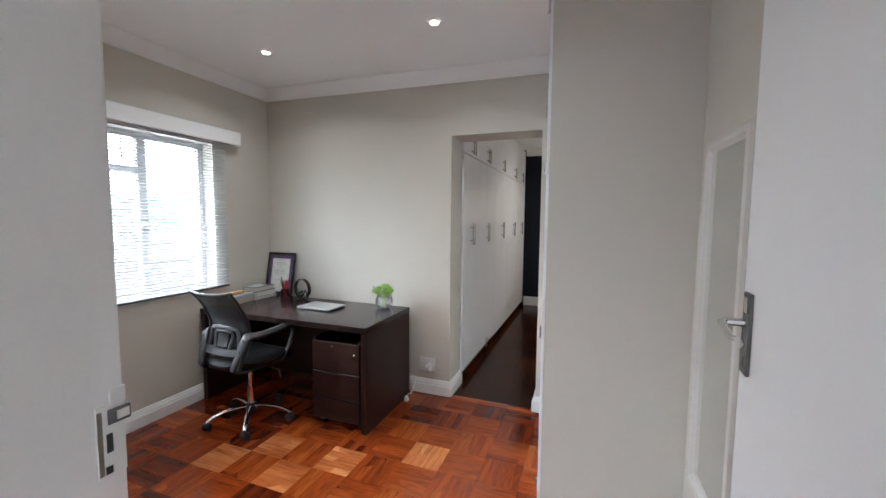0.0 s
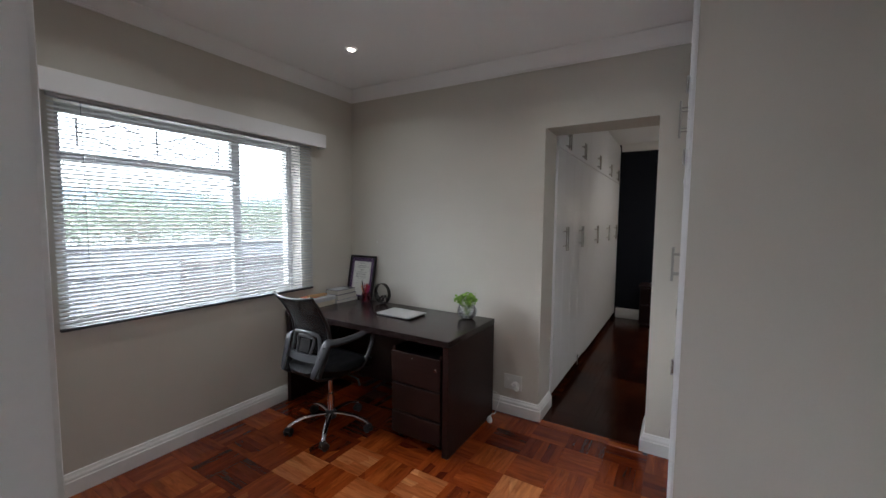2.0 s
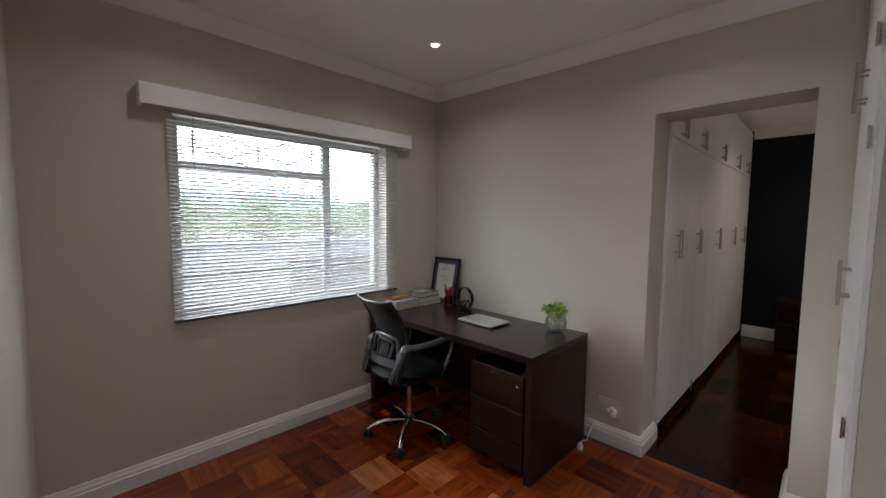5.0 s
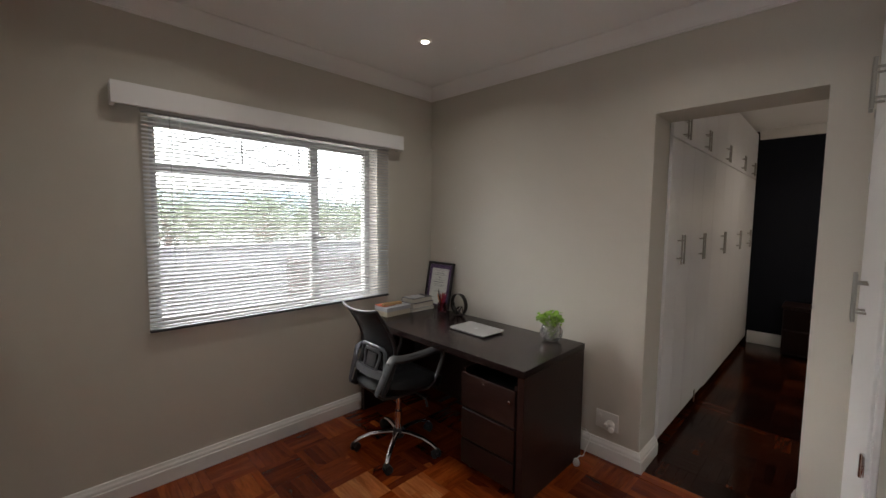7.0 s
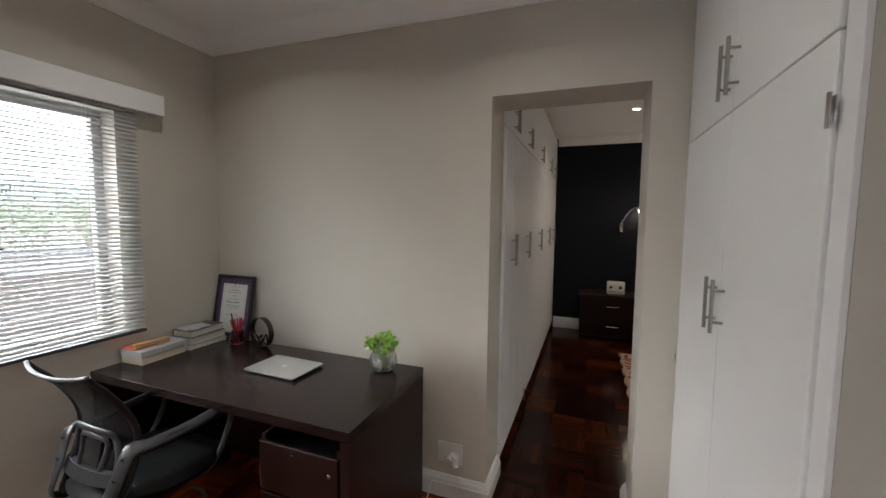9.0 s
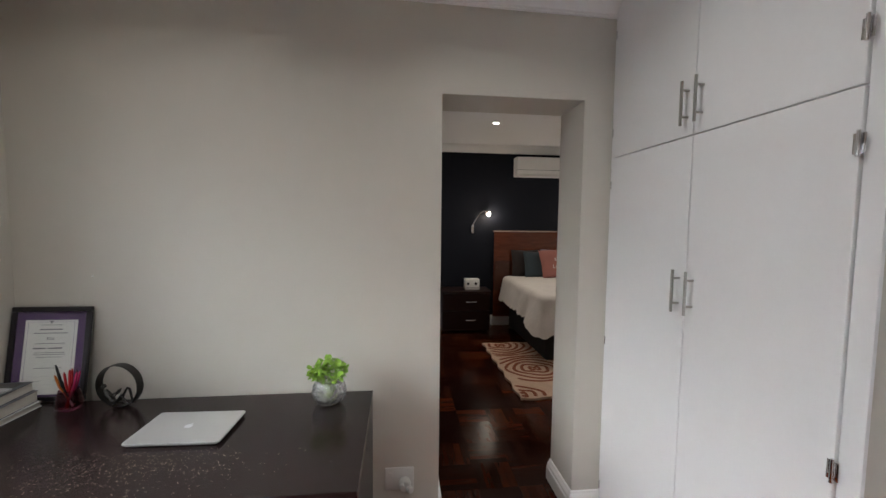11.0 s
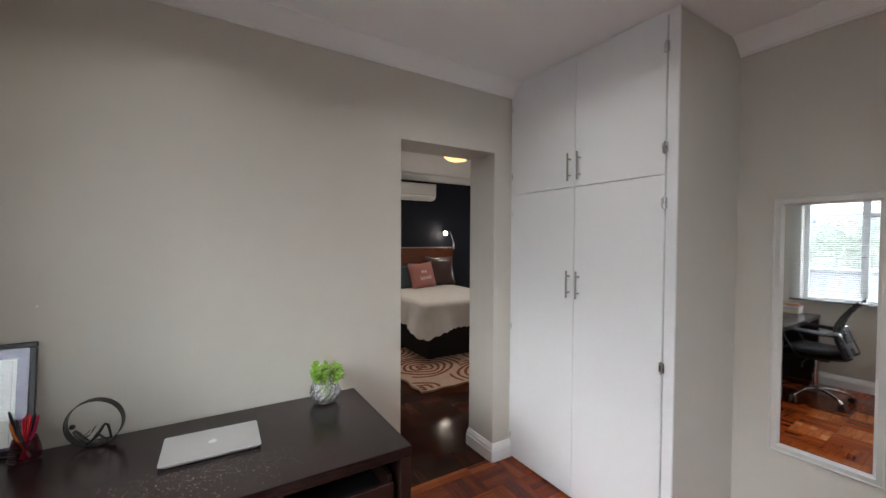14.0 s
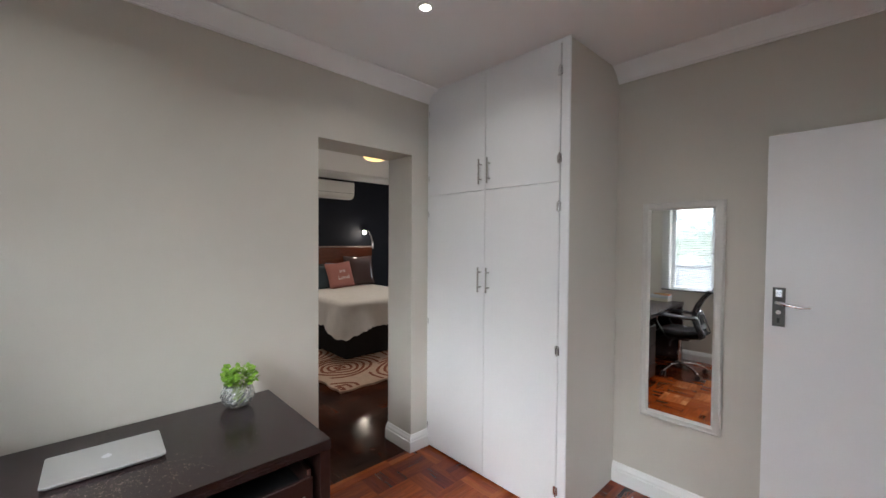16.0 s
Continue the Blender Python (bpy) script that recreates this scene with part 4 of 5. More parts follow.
# The two downlights at x = 2.6 are unseen, added to brighten the bedroom.
for sx, sy in ((-0.12, 5.42), (2.6, 5.42), (2.6, 4.0)):
    dl = thing("downlight", pose(sx, sy, BTOP), "small round recessed ceiling downlight, lit", "ceiling light", "ceiling downlights")
    part("trim_ring", lathe([(0.030, -0.001), (0.046, -0.001), (0.045, -0.006), (0.032, -0.009), (0.030, -0.004), (0.030, -0.001)], 28), WHITE, dl, "", 40)
    part("lens", lathe([(0, -0.0045), (0.030, -0.0045), (0.030, -0.001), (0, -0.001)], 24), LED, dl, "glowing warm lens")
    area_light("downlight_lamp", pose(sx, sy, BTOP - 0.014), 0.055, 1.6, (1.0, 0.87, 0.72), 140)

# ---- office chair (built facing +y, then set) ----
MESHNET = paint("black_mesh_net", (0.011, 0.012, 0.015), 0.6, vary=0.2, scale=12, fine=500, bump=0.6, depth=0.001)
_bs = MESHNET.node_tree.nodes["Principled BSDF"]
_bs.inputs["Alpha"].default_value = 0.68
chair = thing("office_chair", pose(-2.215, 2.058, 0, 0, 0, -1), "black mesh-back swivel office chair with grey arms and chrome base", "office chair")
# star base
part("hub", lathe([(0, 0.075), (0.035, 0.075), (0.042, 0.09), (0.04, 0.12), (0.03, 0.135), (0, 0.135)], 20), BLACK, chair, "", 40)
for k in range(5):
    a = radians(-51 + 72 * k)
    c, s = math.cos(a), math.sin(a)
    pts = [(0.02 * c, 0.02 * s, 0.112), (0.10 * c, 0.10 * s, 0.116), (0.18 * c, 0.18 * s, 0.108), (0.25 * c, 0.25 * s, 0.085), (0.285 * c, 0.285 * s, 0.062)]
    leg = part("leg", tube(pts, [0.020, 0.0185, 0.017, 0.0155, 0.014], seg=12, flat=0.62), CHROME, chair, "chrome star-base leg", 50)
    m = pose(0.285 * c, 0.285 * s, 0, 0, 0, math.degrees(a) + 25 * (k - 2))
    fork = box(-0.016, 0.016, -0.024, 0.024, 0.030, 0.058, 0.008, 2, m)
    ca = part("castor", fork, BLACK, leg, "black twin-wheel castor", 50)
    for s2 in (-1, 1):
        part("wheel", lathe([(0, -0.008), (0.022, -0.008), (0.0265, -0.004), (0.0265, 0.004), (0.022, 0.008), (0, 0.008)], 18, m @ pose(-0.004, s2 * 0.017, 0.0265, 90)), BLACK, leg, "", 40)
# gas lift
part("gas_lift", lathe([(0, 0.13), (0.0245, 0.13), (0.0245, 0.255), (0.015, 0.257), (0.015, 0.40), (0, 0.40)], 18), CHROME, chair, "chrome gas lift", 40)
mech = box(-0.09, 0.09, -0.11, 0.13, 0.398, 0.446, 0.008)
part("mechanism", mech, BLACK, chair, "", 40)
part("lever", tube([(0.06, 0.03, 0.415), (0.16, 0.04, 0.405), (0.22, 0.05, 0.39), (0.235, 0.05, 0.345)], [0.005, 0.005, 0.007, 0.008], seg=8), BLACK, chair, "black height lever", 50)
# seat: thick padded slab, narrower and rolled over at the back, with a waterfall front
def seat_at(u, v, top):
    sq = 1 / max(1.0, (abs(u) ** 5 + abs(v) ** 5) ** 0.2)
    u, v = u * sq, v * sq
    half = 0.232 - 0.075 * max(0.0, -v) ** 1.6
    edge = max(0.0, (1 - abs(u) ** 6) * (1 - abs(v) ** 6)) ** 0.5
    fall = -0.035 * max(0.0, v - 0.5) / 0.5
    if top:
        z = 0.490 + 0.050 * edge + fall - 0.014 * (1 - u * u) * (1 - v * v) + 0.004 * noise.noise((u * 3, v * 3, 1))
        return Vector((u * half, v * 0.25 - 0.008, z))
    return Vector((u * half * 0.95, v * 0.237 - 0.008, 0.478 - 0.036 * edge ** 0.6 + fall))


bm = bmesh.new()
n = 20
top_, bot_ = ([[bm.verts.new(seat_at(2 * i / n - 1, 2 * j / n - 1, side)) for j in range(n + 1)] for i in range(n + 1)] for side in (True, False))
for i in range(n):
    for j in range(n):
        bm.faces.new((top_[i][j], top_[i + 1][j], top_[i + 1][j + 1], top_[i][j + 1]))
        bm.faces.new((bot_[i][j], bot_[i][j + 1], bot_[i + 1][j + 1], bot_[i + 1][j]))
for k in range(n):
    bm.faces.new((top_[k + 1][0], top_[k][0], bot_[k][0], bot_[k + 1][0]))
    bm.faces.new((top_[k][n], top_[k + 1][n], bot_[k + 1][n], bot_[k][n]))
    bm.faces.new((top_[0][k], top_[0][k + 1], bot_[0][k + 1], bot_[0][k]))
    bm.faces.new((top_[n][k + 1], top_[n][k], bot_[n][k], bot_[n][k + 1]))
part("seat", bm, LEATHER, chair, "black padded seat", 50)

BACK_Z = [0.46, 0.54, 0.62, 0.70, 0.78, 0.86, 0.93, 0.99]
BACK_Y = [-0.272, -0.240, -0.205, -0.188, -0.196, -0.230, -0.277, -0.332]
BACK_HALF = [0.158, 0.166, 0.173, 0.176, 0.175, 0.174, 0.177, 0.185]


def along(z, table):
    for k in range(len(BACK_Z) - 1):
        if z <= BACK_Z[k + 1] or k == len(BACK_Z) - 2:
            f = max(0.0, min(1.0, (z - BACK_Z[k]) / (BACK_Z[k + 1] - BACK_Z[k])))
            p0, p1, p2, p3 = (table[max(0, min(len(table) - 1, k + d))] for d in (-1, 0, 1, 2))
            return 0.5 * (2 * p1 + (p2 - p0) * f + (2 * p0 - 5 * p1 + 4 * p2 - p3) * f * f + (3 * p1 - p0 - 3 * p2 + p3) * f ** 3)


def back_at(u, z):
    """Backrest surface: pushed forward at the loins, curling back to the top, its top corners flared. u in -1..1."""
    lift = 0.016 * max(0.0, (z - 0.9) / 0.09) * abs(u) ** 3
    return Vector((u * along(z, BACK_HALF), along(z, BACK_Y) + 0.03 * u * u, z + lift))


def sheet(u0, u1, z0, z1, thick, nu=16, nz=16, off=0.0):
    bm = bmesh.new()
    gs = []
    for o in (off - thick / 2, off + thick / 2):
        gs.append([[bm.verts.new(back_at(u0 + (u1 - u0) * i / nu, z0 + (z1 - z0) * j / nz) + Vector((0, o, 0))) for j in range(nz + 1)] for i in range(nu + 1)])
    a, b = gs
    for i in range(nu):
        for j in range(nz):
            bm.faces.new((a[i][j], a[i + 1][j], a[i + 1][j + 1], a[i][j + 1]))
            bm.faces.new((b[i][j], b[i][j + 1], b[i + 1][j + 1], b[i + 1][j]))
    for i in range(nu):
        bm.faces.new((a[i][0], b[i][0], b[i + 1][0], a[i + 1][0]))
        bm.faces.new((a[i][nz], a[i + 1][nz], b[i + 1][nz], b[i][nz]))
    for j in range(nz):
        bm.faces.new((a[0][j], a[0][j + 1], b[0][j + 1], b[0][j]))
        bm.faces.new((a[nu][j], b[nu][j], b[nu][j + 1], a[nu][j + 1]))
    return bm


back = part("backrest", sheet(-0.97, 0.97, 0.575, 0.988, 0.004, 16, 20), MESHNET, chair, "black mesh backrest", 60)
# Grey instead of the side rims' black: the lit top edge is put into colour.
part("top_rim", tube([back_at(-1 + 2 * i / 16, 0.99) for i in range(17)], 0.0075, seg=10), GREYPL, back, "top edge, coloured grey for the light it catches", 50)
for s in (-1, 1):
    part("side_rim", tube([back_at(s, 0.47 + 0.52 * i / 18) for i in range(19)], [0.0155 - 0.0004 * i for i in range(19)], seg=10), BLACK, back, "", 50)
# grey lumbar frame: a cross bar, an arched yoke and a ring round a small pad
lum = part("lumbar_frame", sheet(-0.98, 0.98, 0.568, 0.608, 0.022, 16, 5, -0.02), GREYPL, chair, "grey plastic lumbar frame", 40)


def strap(pts, r, flat=0.55):
    return part("strap", tube([back_at(u, z) + Vector((0, -0.02, 0)) for u, z in pts], r, seg=10, flat=flat, up=(0, -1, 0)), GREYPL, lum, "", 50)


strap([(-0.80, 0.60), (-0.74, 0.66), (-0.68, 0.715), (-0.60, 0.737), (-0.3, 0.744), (0, 0.746), (0.3, 0.744), (0.60, 0.737), (0.68, 0.715), (0.74, 0.66), (0.80, 0.60)], 0.014)
strap([(-0.36, 0.60), (-0.42, 0.66), (-0.45, 0.70), (-0.38, 0.717), (0, 0.721), (0.38, 0.717), (0.45, 0.70), (0.42, 0.66), (0.36, 0.60)], 0.011)
part("lumbar_pad", sheet(-0.27, 0.27, 0.618, 0.700, 0.010, 8, 8, -0.018), BLACK, lum, "small dark pad in the ring")
# armrest loops: a flat grey ribbon up the back, over as the pad; black in front
for s in (-1, 1):
    x = s * 0.220
    ear = [(s * 0.144, -0.276, 0.484), (s * 0.152, -0.274, 0.506), (s * 0.162, -0.255, 0.55), (s * 0.173, -0.228, 0.61), (s * 0.183, -0.207, 0.668), (s * 0.190, -0.193, 0.697), (s * 0.198, -0.172, 0.704), (s * 0.206, -0.14, 0.697), (s * 0.212, -0.06, 0.694), (x, 0.03, 0.699), (x, 0.11, 0.703), (x, 0.165, 0.696)]
    rad = [0.015, 0.020, 0.024, 0.028, 0.031, 0.031, 0.027, 0.022, 0.020, 0.019, 0.019, 0.018]
    arm = part("armrest", tube(ear, rad, seg=14, flat=0.26, up=(0, -1, 0)), GREYPL, chair, "grey nylon armrest", 60)
    front = [(x, 0.150, 0.697), (x, 0.180, 0.683), (x, 0.196, 0.652), (x, 0.188, 0.61), (x, 0.15, 0.54), (x, 0.11, 0.485), (s * 0.20, 0.08, 0.452), (s * 0.16, 0.05, 0.440)]
    part("front_strut", tube(front, [0.0195, 0.019, 0.018, 0.017, 0.016, 0.016, 0.016, 0.015], seg=12, flat=0.55, up=(0, 0, 1)), BLACK, arm, "black front loop of the armrest", 60)
    body = [(s * 0.196, -0.175, 0.680), (s * 0.206, -0.14, 0.684), (s * 0.212, -0.06, 0.682), (x, 0.03, 0.687), (x, 0.11, 0.691), (x, 0.16, 0.685)]
    part("arm_body", tube(body, [0.014, 0.019, 0.019, 0.018, 0.018, 0.016], seg=12, flat=0.75, up=(0, -1, 0)), BLACK, arm, "black underside of the armrest", 60)
    lower = [(s * 0.146, -0.270, 0.488), (s * 0.160, -0.235, 0.462), (s * 0.175, -0.15, 0.450), (s * 0.18, -0.02, 0.445), (s * 0.17, 0.05, 0.443)]
    part("lower_rail", tube(lower, [0.016, 0.018, 0.018, 0.017, 0.015], seg=12, flat=0.5, up=(0, -1, 0)), BLACK, arm, "black rail under the seat", 60)
    for z, y in ((0.605, -0.241), (0.673, -0.216)):
        part("screw", lathe([(0, 0.003), (0.0065, 0.003), (0.0065, 0), (0, 0)], 10, pose(s * (0.174 + 0.15 * (z - 0.605)), y, z, 105)), BLACK, arm)

# ---- things on the desk ----
DT = 0.7505
lap = thing("laptop", pose(-1.9715, 2.5615, DT, 0, 0, -1.8), "closed silver aluminium laptop on the desk", "laptop")


def rounded_slab(w, d, z0, z1, r, taper=1.0):
    bm = bmesh.new()
    lo, hi = [], []
    for cx, cy, a0 in ((w / 2 - r, d / 2 - r, 0), (-w / 2 + r, d / 2 - r, 90), (-w / 2 + r, -d / 2 + r, 180), (w / 2 - r, -d / 2 + r, 270)):
        for k in range(6):
            a = radians(a0 + 18 * k)
            p = (cx + r * math.cos(a), cy + r * math.sin(a))
            lo.append(bm.verts.new((p[0] * taper, p[1] * taper, z0)))
            hi.append(bm.verts.new((*p, z1)))
    m = len(lo)
    for k in range(m):
        bm.faces.new((lo[k], lo[(k + 1) % m], hi[(k + 1) % m], hi[k]))
    bm.faces.new(hi)
    bm.faces.new(lo[::-1])
    return bm


part("base", rounded_slab(0.322, 0.224, 0.003, 0.0105, 0.012, 0.94), ALU, lap)
part("lid", rounded_slab(0.325, 0.227, 0.0115, 0.0165, 0.012), ALU, lap, "silver lid")
bm = lathe([(0, 0.0167), (0.0145, 0.0167), (0.0145, 0.0172), (0, 0.0172)], 20)
for v in bm.verts:
    v.co.y *= 0.95
add_tube(bm, [(0.002, 0.017, 0.0169), (0.007, 0.023, 0.0169)], [0.004, 0.001], seg=6, flat=0.06)
part("emblem", bm, paint("pale_emblem", (0.86, 0.87, 0.9), 0.2), lap, "pale round emblem on the lid")
for x in (-0.13, 0.13):
    for y in (-0.08, 0.08):
        part("foot", lathe([(0, 0), (0.007, 0), (0.007, 0.0035), (0, 0.0035)], 10, pose(x, y, 0)), BLACK, lap)

# crystal bowl with a leafy plant
pot = thing("potted_plant", pose(-1.492, 2.747, DT) @ Matrix.Scale(1.1, 4), "fresh green leafy plant in a cut-crystal bowl on the desk", "potted plant")
bm = bmesh.new()
SEG, ROWS_ = 28, 9
outer = [(r * 1.14, z) for r, z in [(0.026, 0.0), (0.034, 0.004), (0.046, 0.016), (0.054, 0.032), (0.057, 0.048), (0.055, 0.064), (0.049, 0.080), (0.046, 0.092), (0.047, 0.098)]]
rings = []
for j, (r, z) in enumerate(outer):
    ring = []
    for k in range(SEG):
        facet = 1 + (0.045 if (k + j) % 2 else -0.03) * (0 < j < 7)
        a = 2 * math.pi * k / SEG
        ring.append(bm.verts.new((r * facet * math.cos(a), r * facet * math.sin(a), z)))
    rings.append(ring)
for r, z in ((0.049, 0.098), (0.048, 0.09), (0.056, 0.064), (0.057, 0.048), (0.052, 0.03), (0.039, 0.014)):
    rings.append([bm.verts.new((r * math.cos(2 * math.pi * k / SEG), r * math.sin(2 * math.pi * k / SEG), z)) for k in range(SEG)])
for a, b in zip(rings, rings[1:]):
    for k in range(SEG):
        bm.faces.new((a[k], a[(k + 1) % SEG], b[(k + 1) % SEG], b[k]))
bm.faces.new(rings[0][::-1])
bm.faces.new(rings[-1])
part("bowl", bm, CRYSTAL, pot, "cut-crystal bowl")
LEAF = paint("fresh_green_leaf", (0.22, 0.40, 0.035), 0.42, vary=0.45, scale=30, fine=90, bump=0.2)
STEM = paint("pale_green_stem", (0.25, 0.33, 0.10), 0.5, vary=0.2, scale=20)
rl = random.Random(3)
stems = bmesh.new()
tips = []
for k in range(34):
    a, r0, r1 = rl.uniform(0, 6.283), rl.uniform(0, 0.022), 0.085 * rl.random() ** 0.6
    h = 0.178 - 0.55 * r1 + rl.uniform(-0.025, 0.012)
    p0 = (r0 * math.cos(a + 2), r0 * math.sin(a + 2), 0.02)
    p1 = (0.5 * r1 * math.cos(a), 0.5 * r1 * math.sin(a), 0.09)
    p2 = (r1 * math.cos(a), r1 * math.sin(a), h)
    add_tube(stems, [p0, p1, p2], [0.0016, 0.0014, 0.0010], seg=5)
    tips.append((Vector(p2), Vector(p1)))
part("stems", stems, STEM, pot, "", 50)


def leaf_bm(size):
    """A lobed, slightly cupped leaf lying along +x."""
    bm = bmesh.new()
    outline = [(0, 0), (0.18, 0.22), (0.10, 0.42), (0.38, 0.40), (0.46, 0.52), (0.66, 0.34), (0.84, 0.26), (1.0, 0.0)]
    mid = [(0, 0, 0), (0.3, 0, -0.05), (0.6, 0, -0.04), (1.0, 0, -0.10)]
    for s in (-1, 1):
        prev = None
        edge = [bm.verts.new((x * size, s * y * size, (0.10 * y - 0.08 * x * x) * size)) for x, y in outline]
        rib = [bm.verts.new((x * size, 0, z * size)) for x, y, z in mid]
        fs = [(rib[0], edge[1], edge[2]), (rib[0], edge[2], edge[3], rib[1]), (rib[1], edge[3], edge[4], rib[2]), (rib[2], edge[4], edge[5]), (rib[2], edge[5], edge[6], rib[3])]
        for f in fs:
            bm.faces.new(f if s > 0 else f[::-1])
    bmesh.ops.remove_doubles(bm, verts=bm.verts, dist=0.0001)
    return bm


leaf_data = part("leaf", leaf_bm(0.0205), LEAF, pot)
placed = False
for tip, low in tips:
    for q in range(8):
        ob = leaf_data if not placed else new("leaf", leaf_data.data)
        placed = True
        ob.parent = pot
        base = tip + Vector((rl.gauss(0, 0.005), rl.gauss(0, 0.005), rl.gauss(0, 0.006))) if q < 6 else low.lerp(tip, 0.75 if q == 6 else 0.5)
        a = rl.uniform(0, 360)
        s = rl.uniform(0.65, 1.25)
        ob.matrix_local = Matrix.Translation(base) @ Euler((radians(rl.uniform(-45, 45)), radians(rl.uniform(-50, 45)), radians(a))).to_matrix().to_4x4() @ Matrix.Scale(s, 4)

# ring sculpture: a band of dark metal with bent rods inside, one casting
bm = bmesh.new()
R, wd_ = 0.088, 0.017
nseg = 56
pr = [(-wd_, -0.0015), (wd_, -0.0015), (wd_, 0.0015), (-wd_, 0.0015)]
loops = []
for k in range(nseg):
    a = 2 * math.pi * k / nseg
    loops.append([bm.verts.new(((R + dr) * math.cos(a), y, 0.0905 + (R + dr) * math.sin(a))) for y, dr in pr])
for a, b in zip(loops, loops[1:] + loops[:1]):
    for k in range(4):
        bm.faces.new((a[k], b[k], b[(k + 1) % 4], a[(k + 1) % 4]))
add_tube(bm, [(-0.064, 0, 0.068), (-0.052, 0, 0.052), (-0.034, 0, 0.030), (-0.016, 0, 0.016), (0.012, 0, 0.012)], [0.009, 0.014, 0.012, 0.008, 0.006], seg=8, flat=0.6)
add_tube(bm, [(-0.020, 0.006, 0.012), (0.004, 0.006, 0.036), (0.020, 0.006, 0.066), (0.028, 0.006, 0.077), (0.037, 0.006, 0.072), (0.043, 0.006, 0.046), (0.048, 0.006, 0.012), (0.062, 0.006, 0.014)], [0.005, 0.0055, 0.005, 0.005, 0.005, 0.0045, 0.004, 0.004], seg=8)
add_tube(bm, [(-0.026, -0.006, 0.010), (-0.004, -0.006, 0.030), (0.008, -0.006, 0.050), (0.022, -0.006, 0.034), (0.046, -0.006, 0.010)], [0.005, 0.005, 0.0045, 0.004, 0.004], seg=8)
add_tube(bm, [(-0.052, -0.008, 0.050), (-0.030, -0.008, 0.038), (-0.016, -0.004, 0.046)], [0.004, 0.0035, 0.003], seg=6)
add_box(bm, -0.013, 0.013, -0.011, 0.011, -0.001, 0.001, 0, 2, pose(-0.006, 0, 0.062, 0, -62, 0))
add_box(bm, -0.012, 0.012, -0.011, 0.011, -0.001, 0.001, 0, 2, pose(-0.026, 0, 0.052, 0, -42, 0))
add_lathe(bm, [(0, -0.010), (0.007, -0.007), (0.010, 0), (0.007, 0.007), (0, 0.010)], 12, pose(-0.068, 0, 0.084))
sc = tagged(part("ring_sculpture", bm, paint("dark_bronze", (0.05, 0.048, 0.045), 0.38, 0.8, vary=0.2, scale=20), None, "", 50), "dark metal ring sculpture with bent rods inside, on the desk", "sculpture")
sc.matrix_world = pose(-2.355, 2.79, DT, 0, 0, -8)

# pen cup
cup_ = thing("pen_holder", pose(-2.545, 2.785, DT), "dark pink glass holder full of pens", "pen holder")
part("glass", lathe([(0, 0), (0.034, 0), (0.043, 0.012), (0.045, 0.030), (0.040, 0.055), (0.033, 0.082), (0.0315, 0.082), (0.038, 0.055), (0.042, 0.030), (0.040, 0.014), (0, 0.006)], 22), MAROON_GLASS, cup_, "", 50)
for k in range(7):
    part("pale_rib", tube([(0.0462 * math.cos(a) * (1 - 0.012 * k), 0.0462 * math.sin(a) * (1 - 0.012 * k), 0.014 + 0.0085 * k) for a in [radians(-150 + 6 * q) for q in range(9)]], 0.0010, seg=5), GREYPL, cup_)
for k, (col, a, lean, hh) in enumerate([((0.02, 0.02, 0.02), 200, 0.034, 0.178), ((0.55, 0.15, 0.02), 220, 0.036, 0.14), ((0.02, 0.02, 0.02), 250, 0.03, 0.15), ((0.42, 0.015, 0.02), 280, 0.022, 0.15), ((0.40, 0.015, 0.025), 320, 0.024, 0.158), ((0.02, 0.02, 0.02), 20, 0.026, 0.15), ((0.45, 0.02, 0.10), 350, 0.036, 0.145), ((0.45, 0.02, 0.10), 30, 0.034, 0.14), ((0.42, 0.015, 0.02), 90, 0.02, 0.15), ((0.7, 0.7, 0.68), 180, 0.03, 0.12)]):
    c, s_ = math.cos(radians(a)), math.sin(radians(a))
    part("pen", tube([(-0.012 * c, -0.012 * s_, 0.012), (lean * 0.75 * c, lean * 0.75 * s_, hh * 0.72), (lean * c, lean * s_, hh), (lean * 1.1 * c, lean * 1.1 * s_, hh + 0.012)], [0.0048, 0.0052, 0.0045, 0.0018], seg=8), paint("pen_barrel", col, 0.3), cup_, "", 50)

# framed certificate leaning on the wall
fr = thing("certificate_frame", pose(-2.703, 2.852, DT + 0.001, -10.5, 0, 0), "dark framed certificate with a purple mount leaning on the wall", "picture frame")
DARKFRAME = paint("black_frame_lacquer", (0.016, 0.013, 0.016), 0.3, vary=0.2)
fw, fh, b = 0.318, 0.404, 0.021
part("frame_rail", box(-fw / 2, fw / 2, 0, 0.018, 0, b, 0.004), DARKFRAME, fr)
part("frame_rail", box(-fw / 2, fw / 2, 0, 0.018, fh - b, fh, 0.004), DARKFRAME, fr)
part("frame_stile", box(-fw / 2, -fw / 2 + b, 0, 0.018, b, fh - b, 0.004), DARKFRAME, fr)
part("frame_stile", box(fw / 2 - b, fw / 2, 0, 0.018, b, fh - b, 0.004), DARKFRAME, fr)
part("backing", box(-fw / 2 + 0.01, fw / 2 - 0.01, 0.012, 0.017, 0.01, fh - 0.01), BLACK, fr)
part("mount", box(-fw / 2 + b, fw / 2 - b, 0.010, 0.0115, b, fh - b), paint("purple_mount", (0.085, 0.04, 0.13), 0.7), fr, "purple card mount")
part("sheet", box(-fw / 2 + 0.055, fw / 2 - 0.055, 0.0085, 0.0095, 0.03, fh - 0.058), paint("certificate_paper", (0.70, 0.69, 0.66), 0.8), fr, "white certificate")
INK = paint("grey_ink", (0.16, 0.16, 0.18), 0.8)
RULE = paint("thin_purple_rule", (0.30, 0.24, 0.36), 0.8)
